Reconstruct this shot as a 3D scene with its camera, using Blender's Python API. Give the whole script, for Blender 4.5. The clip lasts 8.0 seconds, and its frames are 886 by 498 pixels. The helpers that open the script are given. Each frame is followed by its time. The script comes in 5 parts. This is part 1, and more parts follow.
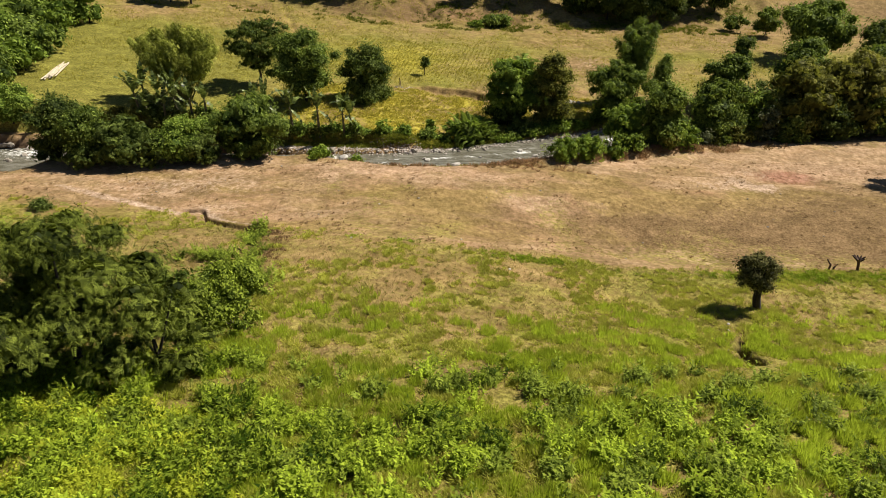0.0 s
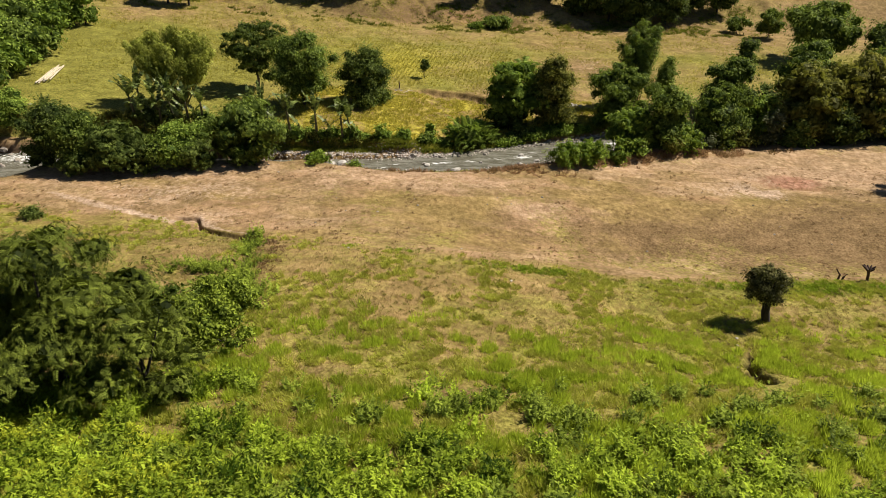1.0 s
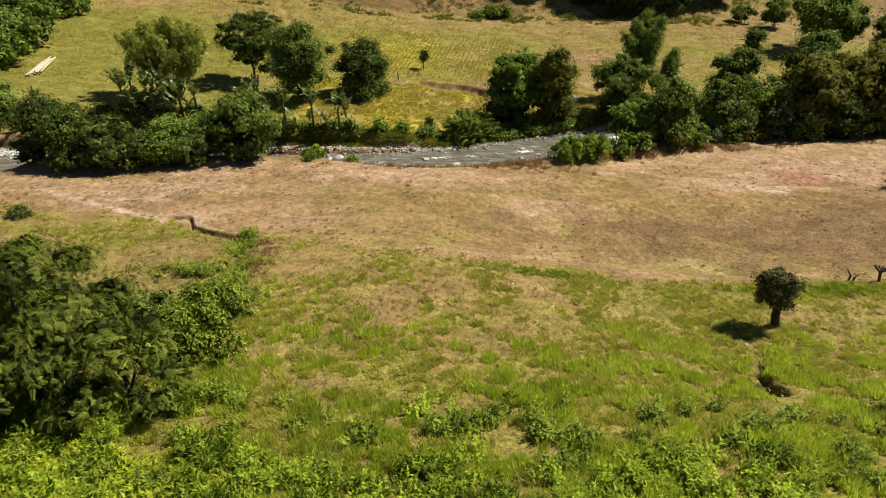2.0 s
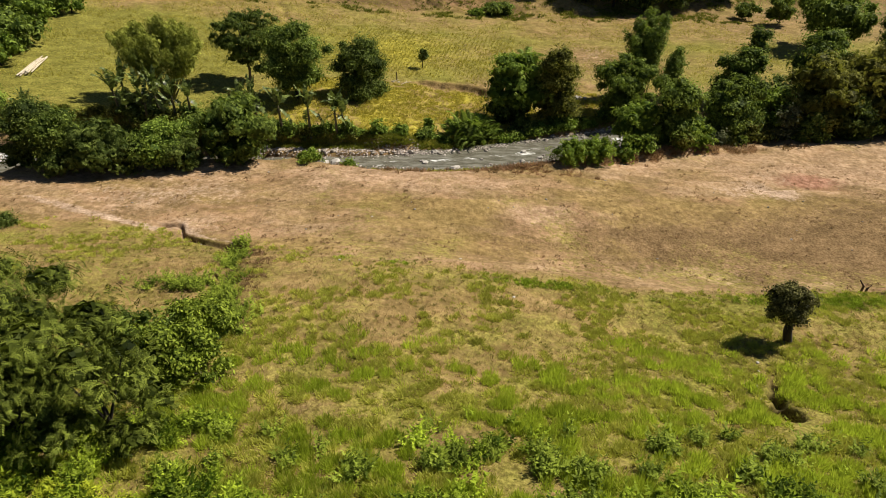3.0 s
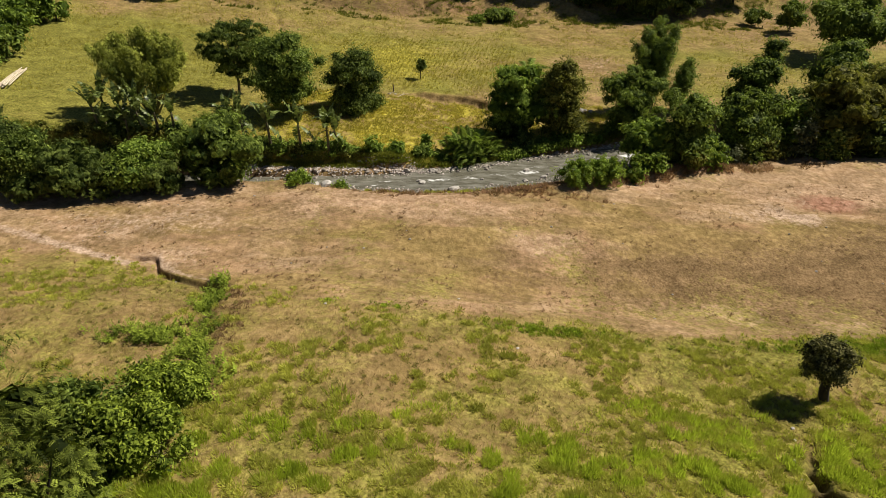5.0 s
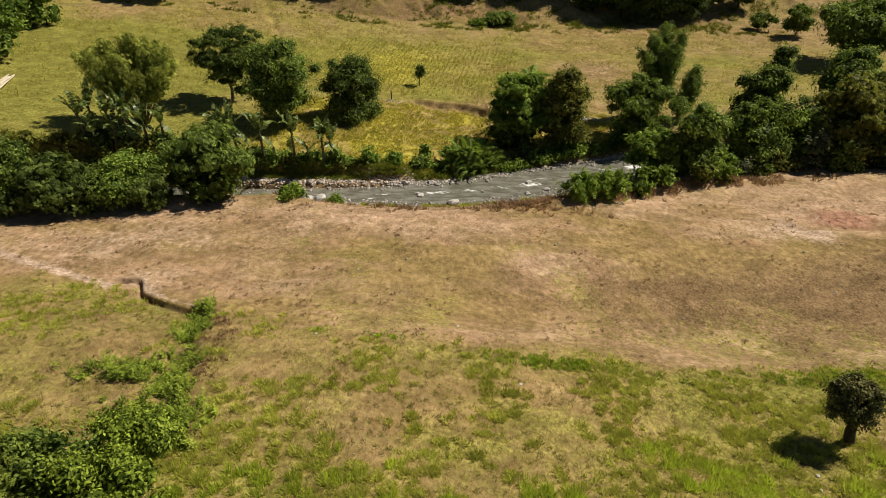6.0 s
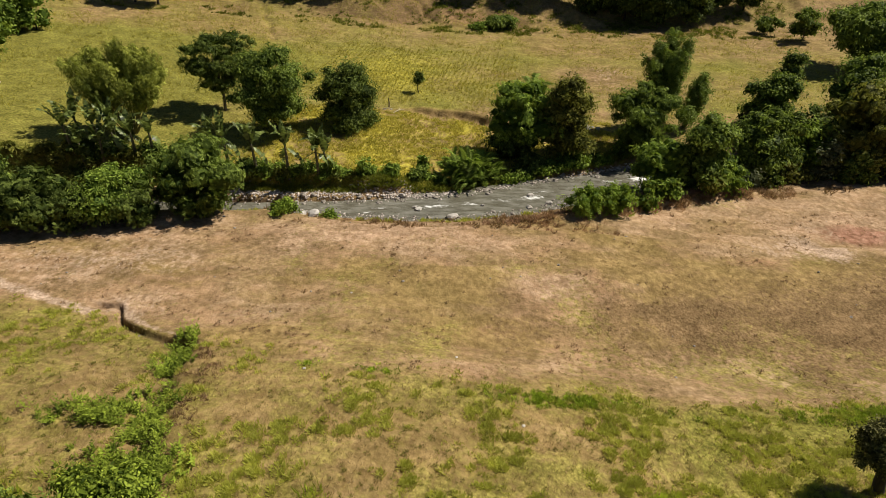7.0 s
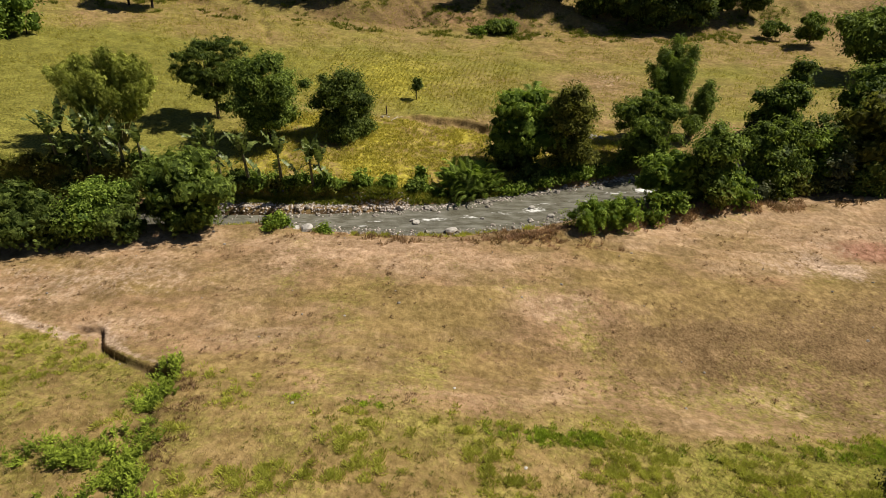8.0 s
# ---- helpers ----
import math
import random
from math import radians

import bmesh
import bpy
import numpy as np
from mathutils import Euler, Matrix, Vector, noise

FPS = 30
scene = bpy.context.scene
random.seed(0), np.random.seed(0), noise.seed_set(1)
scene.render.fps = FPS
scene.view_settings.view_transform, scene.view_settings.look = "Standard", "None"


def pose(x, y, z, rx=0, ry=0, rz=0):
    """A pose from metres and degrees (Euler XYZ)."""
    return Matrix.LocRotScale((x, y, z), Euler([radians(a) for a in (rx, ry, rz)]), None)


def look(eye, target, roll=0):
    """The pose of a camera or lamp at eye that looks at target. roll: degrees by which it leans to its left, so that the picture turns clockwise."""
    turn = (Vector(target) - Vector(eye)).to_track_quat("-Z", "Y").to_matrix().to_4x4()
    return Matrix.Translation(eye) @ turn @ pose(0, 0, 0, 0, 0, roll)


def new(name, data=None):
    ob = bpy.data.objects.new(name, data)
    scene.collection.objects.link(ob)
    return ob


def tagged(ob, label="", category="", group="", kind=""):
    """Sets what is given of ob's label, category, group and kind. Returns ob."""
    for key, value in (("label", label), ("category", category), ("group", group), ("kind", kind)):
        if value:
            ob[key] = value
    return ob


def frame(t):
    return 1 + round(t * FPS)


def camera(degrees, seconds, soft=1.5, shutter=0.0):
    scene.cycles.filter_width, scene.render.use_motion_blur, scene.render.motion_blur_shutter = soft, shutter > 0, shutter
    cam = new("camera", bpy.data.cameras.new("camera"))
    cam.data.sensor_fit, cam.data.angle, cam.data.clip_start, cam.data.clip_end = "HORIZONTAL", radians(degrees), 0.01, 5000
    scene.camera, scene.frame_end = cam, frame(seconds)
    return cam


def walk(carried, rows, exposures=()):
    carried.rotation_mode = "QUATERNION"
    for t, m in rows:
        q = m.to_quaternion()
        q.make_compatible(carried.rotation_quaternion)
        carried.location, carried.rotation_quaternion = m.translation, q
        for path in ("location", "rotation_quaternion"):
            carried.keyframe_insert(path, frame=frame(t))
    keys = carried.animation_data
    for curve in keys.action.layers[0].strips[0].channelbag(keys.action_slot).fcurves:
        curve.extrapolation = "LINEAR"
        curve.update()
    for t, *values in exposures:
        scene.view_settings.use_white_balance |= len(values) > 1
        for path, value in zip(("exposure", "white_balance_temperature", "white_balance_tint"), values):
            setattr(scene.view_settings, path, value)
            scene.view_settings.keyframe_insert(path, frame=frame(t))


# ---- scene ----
cam = camera(69.5, 8.0, soft=0.75)
METRES, EYE, TILT, LEAN, TURN = 25.0, 33.0, -31.5, 0.0, 0.0
ROWS = [
    (0.0, 0.0, 0.0, 0.0, 0.0, 0.0, -0.0),
    (0.5, 0.0014, 0.0315, 0.0191, 0.01, -0.01, 0.0),
    (1.0, 0.0028, 0.0673, 0.0413, 0.03, 0.01, 0.02),
    (2.5, 0.0101, 0.1904, 0.1165, 0.07, -1.36, 0.08),
    (3.0, 0.0135, 0.2373, 0.1453, 0.09, -1.37, 0.09),
    (3.5, 0.0172, 0.2883, 0.1764, 0.1, -1.35, 0.1),
    (4.0, 0.0214, 0.3434, 0.2098, 0.13, -1.34, 0.1),
    (4.5, 0.0249, 0.4021, 0.2453, 0.14, -1.33, 0.11),
    (6.0, 0.0352, 0.5996, 0.3658, 0.18, -1.29, 0.05),
    (6.5, 0.0392, 0.6675, 0.408, 0.19, -1.29, 0.03),
    (7.0, 0.0431, 0.7348, 0.4494, 0.19, -1.29, 0.0),
    (7.5, 0.0466, 0.7992, 0.4891, 0.18, -1.25, -0.03),
    (8.0, 0.0499, 0.8513, 0.5223, 0.17, -1.25, -0.08),
]
EXPOSURE = 0.50
walk(cam, [(t, pose(0, 0, EYE, TILT, LEAN, TURN) @ pose(METRES * x, METRES * y, METRES * z, 90 + pitch, roll, yaw)) for t, x, y, z, yaw, pitch, roll in ROWS],
     exposures=[(0.0, EXPOSURE), (3.5, EXPOSURE - .15), (8.0, EXPOSURE - .26)])

# ---- sky and sun: high sun from the right, a little ahead ----
SUN_TO = Vector((1.0, 0.42, 1.30)).normalized()
world = bpy.data.worlds.new("sky")
scene.world = world
world.use_nodes = True
wn = world.node_tree.nodes
sky = wn.new("ShaderNodeTexSky")
sky.sky_type, sky.sun_disc = "NISHITA", False
sky.altitude, sky.air_density, sky.dust_density = 900, .6, .3
sky.sun_elevation = math.asin(SUN_TO.z)
sky.sun_rotation = math.atan2(SUN_TO.x, SUN_TO.y)
world.node_tree.links.new(sky.outputs["Color"], wn["Background"].inputs["Color"])
wn["Background"].inputs["Strength"].default_value = 0.052
sun_data = bpy.data.lights.new("sun", "SUN")
sun_data.energy, sun_data.angle, sun_data.color = 5.0, radians(0.53), (1.0, 0.92, 0.80)
sun = new("sun", sun_data)
sun.matrix_world = look((0, 0, 200), Vector((0, 0, 200)) - SUN_TO)

RNG = np.random.default_rng(7)


# ---- materials ----
def node_material(name, roughness=.85):
    m = bpy.data.materials.new(name)
    m.use_nodes = True
    m.node_tree.nodes["Principled BSDF"].inputs["Roughness"].default_value = roughness
    return m, m.node_tree, m.node_tree.nodes["Principled BSDF"]


def add(tree, kind, **values):
    n = tree.nodes.new("ShaderNode" + kind)
    for key, value in values.items():
        if key == "blend_type":
            n.blend_type = value
        elif key == "operation":
            n.operation = value
        elif key == "attribute_name":
            n.attribute_name = value
        elif key == "data_type":
            n.data_type = value
        else:
            n.inputs[key.replace("_", " ")].default_value = value
    return n


def mixed(tree, fac, a, b, how="MIX"):
    """Mix of two colours; each of fac, a, b is a socket or a value."""
    n = tree.nodes.new("ShaderNodeMix")
    n.data_type, n.blend_type = "RGBA", how
    for socket, value in ((n.inputs[0], fac), (n.inputs[6], a), (n.inputs[7], b)):
        if isinstance(value, bpy.types.NodeSocket):
            tree.links.new(value, socket)
        else:
            socket.default_value = value if not isinstance(value, tuple) else (*value, 1)
    return n.outputs[2]


def noise_tex(tree, scale, detail=5, rough=.6, stretch=(1, 1, 1), turn=0.0):
    co, mp, n = tree.nodes.new("ShaderNodeTexCoord"), tree.nodes.new("ShaderNodeMapping"), tree.nodes.new("ShaderNodeTexNoise")
    mp.inputs["Scale"].default_value = stretch
    mp.inputs["Rotation"].default_value = (0, 0, turn)
    n.inputs["Scale"].default_value, n.inputs["Detail"].default_value, n.inputs["Roughness"].default_value = scale, detail, rough
    tree.links.new(co.outputs["Object"], mp.inputs["Vector"])
    tree.links.new(mp.outputs["Vector"], n.inputs["Vector"])
    return n.outputs["Fac"]


def ramp(tree, socket, lo, hi, a=0.0, b=1.0):
    n = tree.nodes.new("ShaderNodeMapRange")
    n.interpolation_type = "SMOOTHSTEP"
    for key, value in (("From Min", lo), ("From Max", hi), ("To Min", a), ("To Max", b)):
        n.inputs[key].default_value = value
    tree.links.new(socket, n.inputs["Value"])
    return n.outputs["Result"]


def maths(tree, how, a, b):
    n = tree.nodes.new("ShaderNodeMath")
    n.operation = how
    for socket, value in ((n.inputs[0], a), (n.inputs[1], b)):
        if isinstance(value, bpy.types.NodeSocket):
            tree.links.new(value, socket)
        else:
            socket.default_value = value
    return n.outputs[0]


def attribute(tree, name):
    return add(tree, "Attribute", attribute_name=name).outputs["Fac"]


def bump(tree, bsdf, socket, strength, distance):
    n = tree.nodes.new("ShaderNodeBump")
    n.inputs["Strength"].default_value, n.inputs["Distance"].default_value = strength, distance
    tree.links.new(socket, n.inputs["Height"])
    tree.links.new(n.outputs["Normal"], bsdf.inputs["Normal"])


def ground_material():
    m, t, b = node_material("earth_and_pasture", .95)
    b.inputs["Specular IOR Level"].default_value = .1
    fine, mid, big = noise_tex(t, 4.2, 3, .65, (1, .8, 1), .3), noise_tex(t, 1.6, 6, .7), noise_tex(t, .16, 6, .65)
    straw = noise_tex(t, 1.7, 5, .68, (1.0, .7, 1), .5)
    huge = noise_tex(t, .055, 4, .6, (.6, 1.4, 1), .15)
    c = mixed(t, ramp(t, straw, .30, .72), (.258, .168, .088), (.474, .330, .192))
    c = mixed(t, ramp(t, mid, .40, .68), c, mixed(t, .45, c, (.230, .180, .056)))
    c = mixed(t, ramp(t, big, .46, .56), c, mixed(t, .5, c, (.430, .270, .160)))
    tint = maths(t, "ADD", attribute(t, "tint"), maths(t, "MULTIPLY", maths(t, "SUBTRACT", mid, .5), .9))
    patchy = noise_tex(t, .42, 5, .7, (.7, 1.2, 1), .2)
    tint = maths(t, "ADD", tint, maths(t, "MULTIPLY", maths(t, "SUBTRACT", patchy, .5), 1.3))
    c = mixed(t, ramp(t, tint, .50, .12, 0, .75), c, mixed(t, ramp(t, straw, .3, .7), (.200, .138, .046), (.370, .272, .104)))
    c = mixed(t, ramp(t, tint, .55, .95, 0, .75), c, mixed(t, ramp(t, straw, .3, .7), (.365, .236, .145), (.610, .436, .300)))
    c = mixed(t, ramp(t, huge, .42, .62, 0, .22), c, (.270, .200, .068))
    rusty = mixed(t, ramp(t, straw, .3, .7), (.270, .110, .072), (.450, .225, .160))
    c = mixed(t, ramp(t, maths(t, "ADD", attribute(t, "rust"), maths(t, "MULTIPLY", maths(t, "SUBTRACT", mid, .5), 1.2)), .35, .9, 0, .7), c, rusty)
    soil = mixed(t, ramp(t, fine, .3, .7), (.150, .093, .042), (.310, .212, .110))
    c = mixed(t, ramp(t, maths(t, "ADD", attribute(t, "soil"), maths(t, "MULTIPLY", maths(t, "SUBTRACT", mid, .5), 1.6)), .35, .75), c, soil)
    green = mixed(t, ramp(t, mid, .36, .64), mixed(t, ramp(t, fine, .32, .68), (.130, .128, .022), (.320, .305, .066)), mixed(t, ramp(t, fine, .32, .68), (.182, .156, .036), (.425, .360, .108)))
    c = mixed(t, ramp(t, maths(t, "ADD", attribute(t, "green"), maths(t, "MULTIPLY", maths(t, "SUBTRACT", mid, .5), 2.0)), .15, .95), c, green)
    lush = mixed(t, ramp(t, fine, .3, .7), (.085, .095, .013), (.290, .295, .050))
    c = mixed(t, ramp(t, maths(t, "ADD", attribute(t, "green"), maths(t, "MULTIPLY", maths(t, "SUBTRACT", mid, .5), 1.4)), .75, 1.2, 0, .75), c, lush)
    yellow = mixed(t, ramp(t, mid, .3, .7), (.260, .240, .030), (.560, .480, .075))
    c = mixed(t, ramp(t, maths(t, "ADD", attribute(t, "yellow"), maths(t, "MULTIPLY", maths(t, "SUBTRACT", mid, .5), 1.3)), .25, .85), c, yellow)
    pale = mixed(t, ramp(t, fine, .3, .7), (.380, .265, .185), (.640, .490, .370))
    c = mixed(t, ramp(t, maths(t, "ADD", attribute(t, "pale"), maths(t, "MULTIPLY", maths(t, "SUBTRACT", straw, .5), 1.5)), .4, .9), c, pale)
    coarse = noise_tex(t, 1.1, 6, .75, (.9, 1.1, 1), .25)
    c = mixed(t, 1.0, c, mixed(t, ramp(t, coarse, .36, .64), (.80, .78, .74), (1.14, 1.13, 1.12)), "MULTIPLY")
    mottle = noise_tex(t, .33, 5, .62, (.8, 1.25, 1), .1)
    c = mixed(t, 1.0, c, mixed(t, ramp(t, mottle, .36, .64), (.70, .69, .64), (.98, .97, .95)), "MULTIPLY")
    clods = ramp(t, noise_tex(t, 2.3, 3, .5), .70, .76)
    c = mixed(t, maths(t, "MULTIPLY", clods, .6), c, (.085, .060, .026))
    # dark earth: the wet river bed, and shade painted into pit and cuts
    dark_earth = mixed(t, ramp(t, mid, .3, .7), (.024, .016, .010), (.080, .054, .034))
    c = mixed(t, attribute(t, "damp"), c, dark_earth)
    t.links.new(c, b.inputs["Base Color"])
    bump(t, b, maths(t, "ADD", maths(t, "MULTIPLY", fine, .5), maths(t, "ADD", straw, mid)), .7, .14)
    return m


def foliage(name, dark, light, shine=.5, through_light=.25):
    """Leaves: the tone of each leaf runs from dark to light; some light passes through."""
    m, t, b = node_material(name, shine)
    b.inputs["Specular IOR Level"].default_value = .06
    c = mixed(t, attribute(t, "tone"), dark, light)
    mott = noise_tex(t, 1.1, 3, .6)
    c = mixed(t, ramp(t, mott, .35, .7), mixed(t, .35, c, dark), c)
    t.links.new(c, b.inputs["Base Color"])
    glow = add(t, "BsdfTranslucent")
    t.links.new(mixed(t, .4, c, (light[0] * 1.3, light[1] * 1.4, light[2] * .7)), glow.inputs["Color"])
    mx = t.nodes.new("ShaderNodeMixShader")
    mx.inputs[0].default_value = through_light
    t.links.new(b.outputs[0], mx.inputs[1])
    t.links.new(glow.outputs[0], mx.inputs[2])
    t.links.new(mx.outputs[0], t.nodes["Material Output"].inputs["Surface"])
    return m


def bark(name, dark, light):
    m, t, b = node_material(name, .9)
    n = noise_tex(t, 5, 6, .7, (1, 1, .25))
    t.links.new(mixed(t, ramp(t, n, .3, .7), dark, light), b.inputs["Base Color"])
    bump(t, b, n, .8, .05)
    return m


def water_material():
    m, t, b = node_material("river_water", .12)
    n1, n2 = noise_tex(t, .9, 4, .6, (.45, 1.3, 1), -.2), noise_tex(t, 2.6, 4, .65, (.5, 1.2, 1), -.2)
    c = mixed(t, ramp(t, n1, .35, .7), (.120, .112, .080), (.230, .222, .180))
    foam = ramp(t, maths(t, "ADD", attribute(t, "foam"), maths(t, "MULTIPLY", maths(t, "SUBTRACT", n2, .5), 1.8)), .36, .70)
    c = mixed(t, foam, c, (.74, .74, .70))
    t.links.new(c, b.inputs["Base Color"])
    t.links.new(ramp(t, foam, 0, 1, .12, .7), b.inputs["Roughness"])
    bump(t, b, maths(t, "ADD", n1, n2), .55, .25)
    return m


def stone_material(name, dark, light):
    m, t, b = node_material(name, .85)
    n = noise_tex(t, 2.5, 6, .65)
    info = t.nodes.new("ShaderNodeObjectInfo")
    c = mixed(t, ramp(t, n, .3, .7), dark, light)
    c = mixed(t, maths(t, "MULTIPLY", info.outputs["Random"], .55), c, (.20, .17, .14))
    t.links.new(c, b.inputs["Base Color"])
    bump(t, b, n, .6, .05)
    return m


GROUND = ground_material()
WATER = water_material()
STONE = stone_material("river_stone", (.15, .13, .105), (.40, .36, .30))
SHINGLE = foliage("gravel", (.24, .20, .17), (.72, .64, .57), .85, .0)
PALE_STONE = stone_material("pale_boulder", (.40, .37, .32), (.66, .62, .56))
BARK_DARK = bark("dark_bark", (.011, .008, .006), (.040, .030, .021))
BARK_GREY = bark("grey_bark", (.060, .048, .036), (.170, .140, .105))
CULM = bark("bamboo_culm", (.100, .095, .030), (.230, .210, .080))
POLE = bark("bleached_pole", (.420, .340, .230), (.720, .640, .480))
BANANA_STEM = bark("banana_stem", (.055, .050, .025), (.180, .160, .080))
DEAD = bark("dry_wood", (.030, .018, .014), (.110, .065, .045))
LEAF_DARK = foliage("dark_leaves", (0.016, 0.03, 0.006), (0.255, 0.32, 0.07), .6, .28)
LEAF_MID = foliage("green_leaves", (0.022, 0.042, 0.008), (0.33, 0.42, 0.08), .6, .28)
LEAF_LIGHT = foliage("light_leaves", (0.038, 0.072, 0.01), (0.4, 0.52, 0.085), .6, .28)
LEAF_OLIVE = foliage("olive_leaves", (0.036, 0.042, 0.007), (0.39, 0.385, 0.08), .6, .28)
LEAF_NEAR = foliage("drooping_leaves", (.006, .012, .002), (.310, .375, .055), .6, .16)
LEAF_GOLD = foliage("yellowish_leaves", (0.034, 0.04, 0.008), (0.43, 0.41, 0.09), .6, .28)
LEAF_BAMBOO = foliage("bamboo_leaves", (.060, .080, .012), (.560, .590, .110), .6, .25)
LEAF_BANANA = foliage("banana_leaves", (.016, .030, .006), (.270, .330, .085), .42, .2)
LEAF_DUSKY = foliage("dusky_leaves", (0.018, 0.02, 0.006), (0.25, 0.24, 0.08), .6, .08)
LEAF_FRESH = foliage("fresh_leaves", (0.05, 0.09, 0.01), (0.43, 0.56, 0.08), .6, .25)
TUFT_OLIVE = foliage("olive_tufts", (.090, .088, .016), (.380, .350, .090), .7, .3)
LEAF_GREY = foliage("greyish_leaves", (.040, .050, .018), (.280, .300, .150), .6, .28)
GRASS_GREEN = foliage("green_grass", (.175, .182, .028), (.640, .630, .125), .6, .5)
LUSH = foliage("lush_grass", (.070, .098, .007), (.660, .745, .095), .6, .5)
GRASS_DRY = foliage("dry_grass", (.215, .145, .062), (.610, .450, .245), .8, .3)
GRASS_YELLOW = foliage("yellow_grass", (.200, .180, .028), (.760, .660, .130), .7, .25)
WEED = foliage("weed_leaves", (.018, .040, .002), (.530, .665, .055), .6, .22)
WEED_LIME = foliage("lime_weed_leaves", (.140, .175, .008), (.600, .650, .055), .6, .25)
WEED_DARK = foliage("dark_weed_leaves", (.022, .042, .004), (.390, .480, .058), .6, .2)
SCRUB_RED = foliage("reddish_scrub", (.170, .092, .050), (.560, .360, .235), .8, .35)
SCRUB = foliage("brown_scrub", (.130, .080, .038), (.430, .280, .165), .8, .25)
BANK_GREEN = foliage("bank_grass", (.050, .065, .008), (.340, .360, .060), .7, .25)
for glossy in (LEAF_BANANA,):
    glossy.node_tree.nodes["Principled BSDF"].inputs["Specular IOR Level"].default_value = .28


# ---- mesh helpers ----
def mesh_object(name, verts, faces, material, tone=None, smooth=False, layers=None):
    """A mesh object of an n x 3 array of corners and an m x 3 or m x 4 array of faces."""
    verts, faces = np.asarray(verts, np.float32), np.asarray(faces, np.int32)
    me = bpy.data.meshes.new(name)
    k = faces.shape[1]
    me.vertices.add(len(verts)), me.loops.add(faces.size), me.polygons.add(len(faces))
    me.vertices.foreach_set("co", verts.ravel())
    me.loops.foreach_set("vertex_index", faces.ravel())
    me.polygons.foreach_set("loop_start", np.arange(0, faces.size, k, dtype=np.int32))
    for key, values in [("tone", tone)] * (tone is not None) + list((layers or {}).items()):
        me.attributes.new(key, "FLOAT", "POINT").data.foreach_set("value", np.asarray(values, np.float32))
    me.update(calc_edges=True)
    me.validate()
    if smooth:
        me.shade_smooth()
    me.materials.append(material)
    return new(name, me)


def under(ob, parent, label=""):
    ob.parent = parent
    return tagged(ob, label)


def merge(pieces):
    """Joins (verts, faces, tone) triples into one."""
    vs, fs, ts, n = [], [], [], 0
    for v, f, t in pieces:
        vs.append(v), fs.append(f + n), ts.append(t)
        n += len(v)
    return np.concatenate(vs), np.concatenate(fs), np.concatenate(ts)


def tube(points, radii, sides=7):
    """A tapered tube of quads along the points, closed at its tip."""
    p, r = np.asarray(points, float), np.asarray(radii, float)
    way = np.gradient(p, axis=0)
    way /= np.linalg.norm(way, axis=1)[:, None] + 1e-9
    ref = np.where(np.abs(way[:, 2:3]) > .9, [[1., 0, 0]], [[0, 0, 1.]])
    u = np.cross(way, ref)
    u /= np.linalg.norm(u, axis=1)[:, None] + 1e-9
    w = np.cross(way, u)
    a = np.arange(sides) * 2 * np.pi / sides
    ring = p[:, None] + r[:, None, None] * (np.cos(a)[None, :, None] * u[:, None] + np.sin(a)[None, :, None] * w[:, None])
    i, j = np.meshgrid(np.arange(len(p) - 1), np.arange(sides), indexing="ij")
    k = (j + 1) % sides
    f = np.stack([i * sides + j, i * sides + k, (i + 1) * sides + k, (i + 1) * sides + j], -1).reshape(-1, 4)
    return ring.reshape(-1, 3), f, np.full(len(p) * sides, .5)


def scatter(shape, places, yaw, size, tone, lean=None, tall=None):
    """Copies of a small shape (verts, faces) at the places, joined into one mesh's arrays."""
    v, f = shape
    n = len(places)
    s, c = np.sin(yaw)[:, None], np.cos(yaw)[:, None]
    x, y, z = (v[None, :, i] * np.asarray(size)[:, None] for i in range(3))
    if tall is not None:
        z = z * np.asarray(tall)[:, None]
    if lean is not None:
        x = x + z * lean[:, 0:1]
        y = y + z * lean[:, 1:2]
        out = np.stack([x, y, z], -1)
    else:
        out = np.stack([x * c - y * s, x * s + y * c, z], -1)
    if lean is not None:
        out = np.stack([out[..., 0] * c - out[..., 1] * s, out[..., 0] * s + out[..., 1] * c, out[..., 2]], -1)
    out = out + np.asarray(places)[:, None, :]
    faces = f[None] + (np.arange(n) * len(v))[:, None, None]
    return out.reshape(-1, 3), faces.reshape(-1, f.shape[1]), np.repeat(tone, len(v))


def oriented(shape, places, normals, size, tone, rng):
    """Copies of a leaf shape, whose z is turned to the normals and spun at random."""
    v, f = shape
    n = len(places)
    w = normals / (np.linalg.norm(normals, axis=1)[:, None] + 1e-9)
    a = rng.normal(size=(n, 3))
    a[:, 2] -= .9
    u = a - (a * w).sum(1)[:, None] * w
    u /= np.linalg.norm(u, axis=1)[:, None] + 1e-9
    q = np.cross(w, u)
    out = (v[None, :, 0:1] * u[:, None] + v[None, :, 1:2] * q[:, None] + v[None, :, 2:3] * w[:, None]) * size[:, None, None] + places[:, None]
    faces = f[None] + (np.arange(n) * len(v))[:, None, None]
    return out.reshape(-1, 3), faces.reshape(-1, f.shape[1]), np.repeat(tone, len(v))


def lattice(ix, iy, seed):
    h = np.sin(ix * 127.1 + iy * 311.7 + seed * 74.7) * 43758.5453
    return h - np.floor(h)


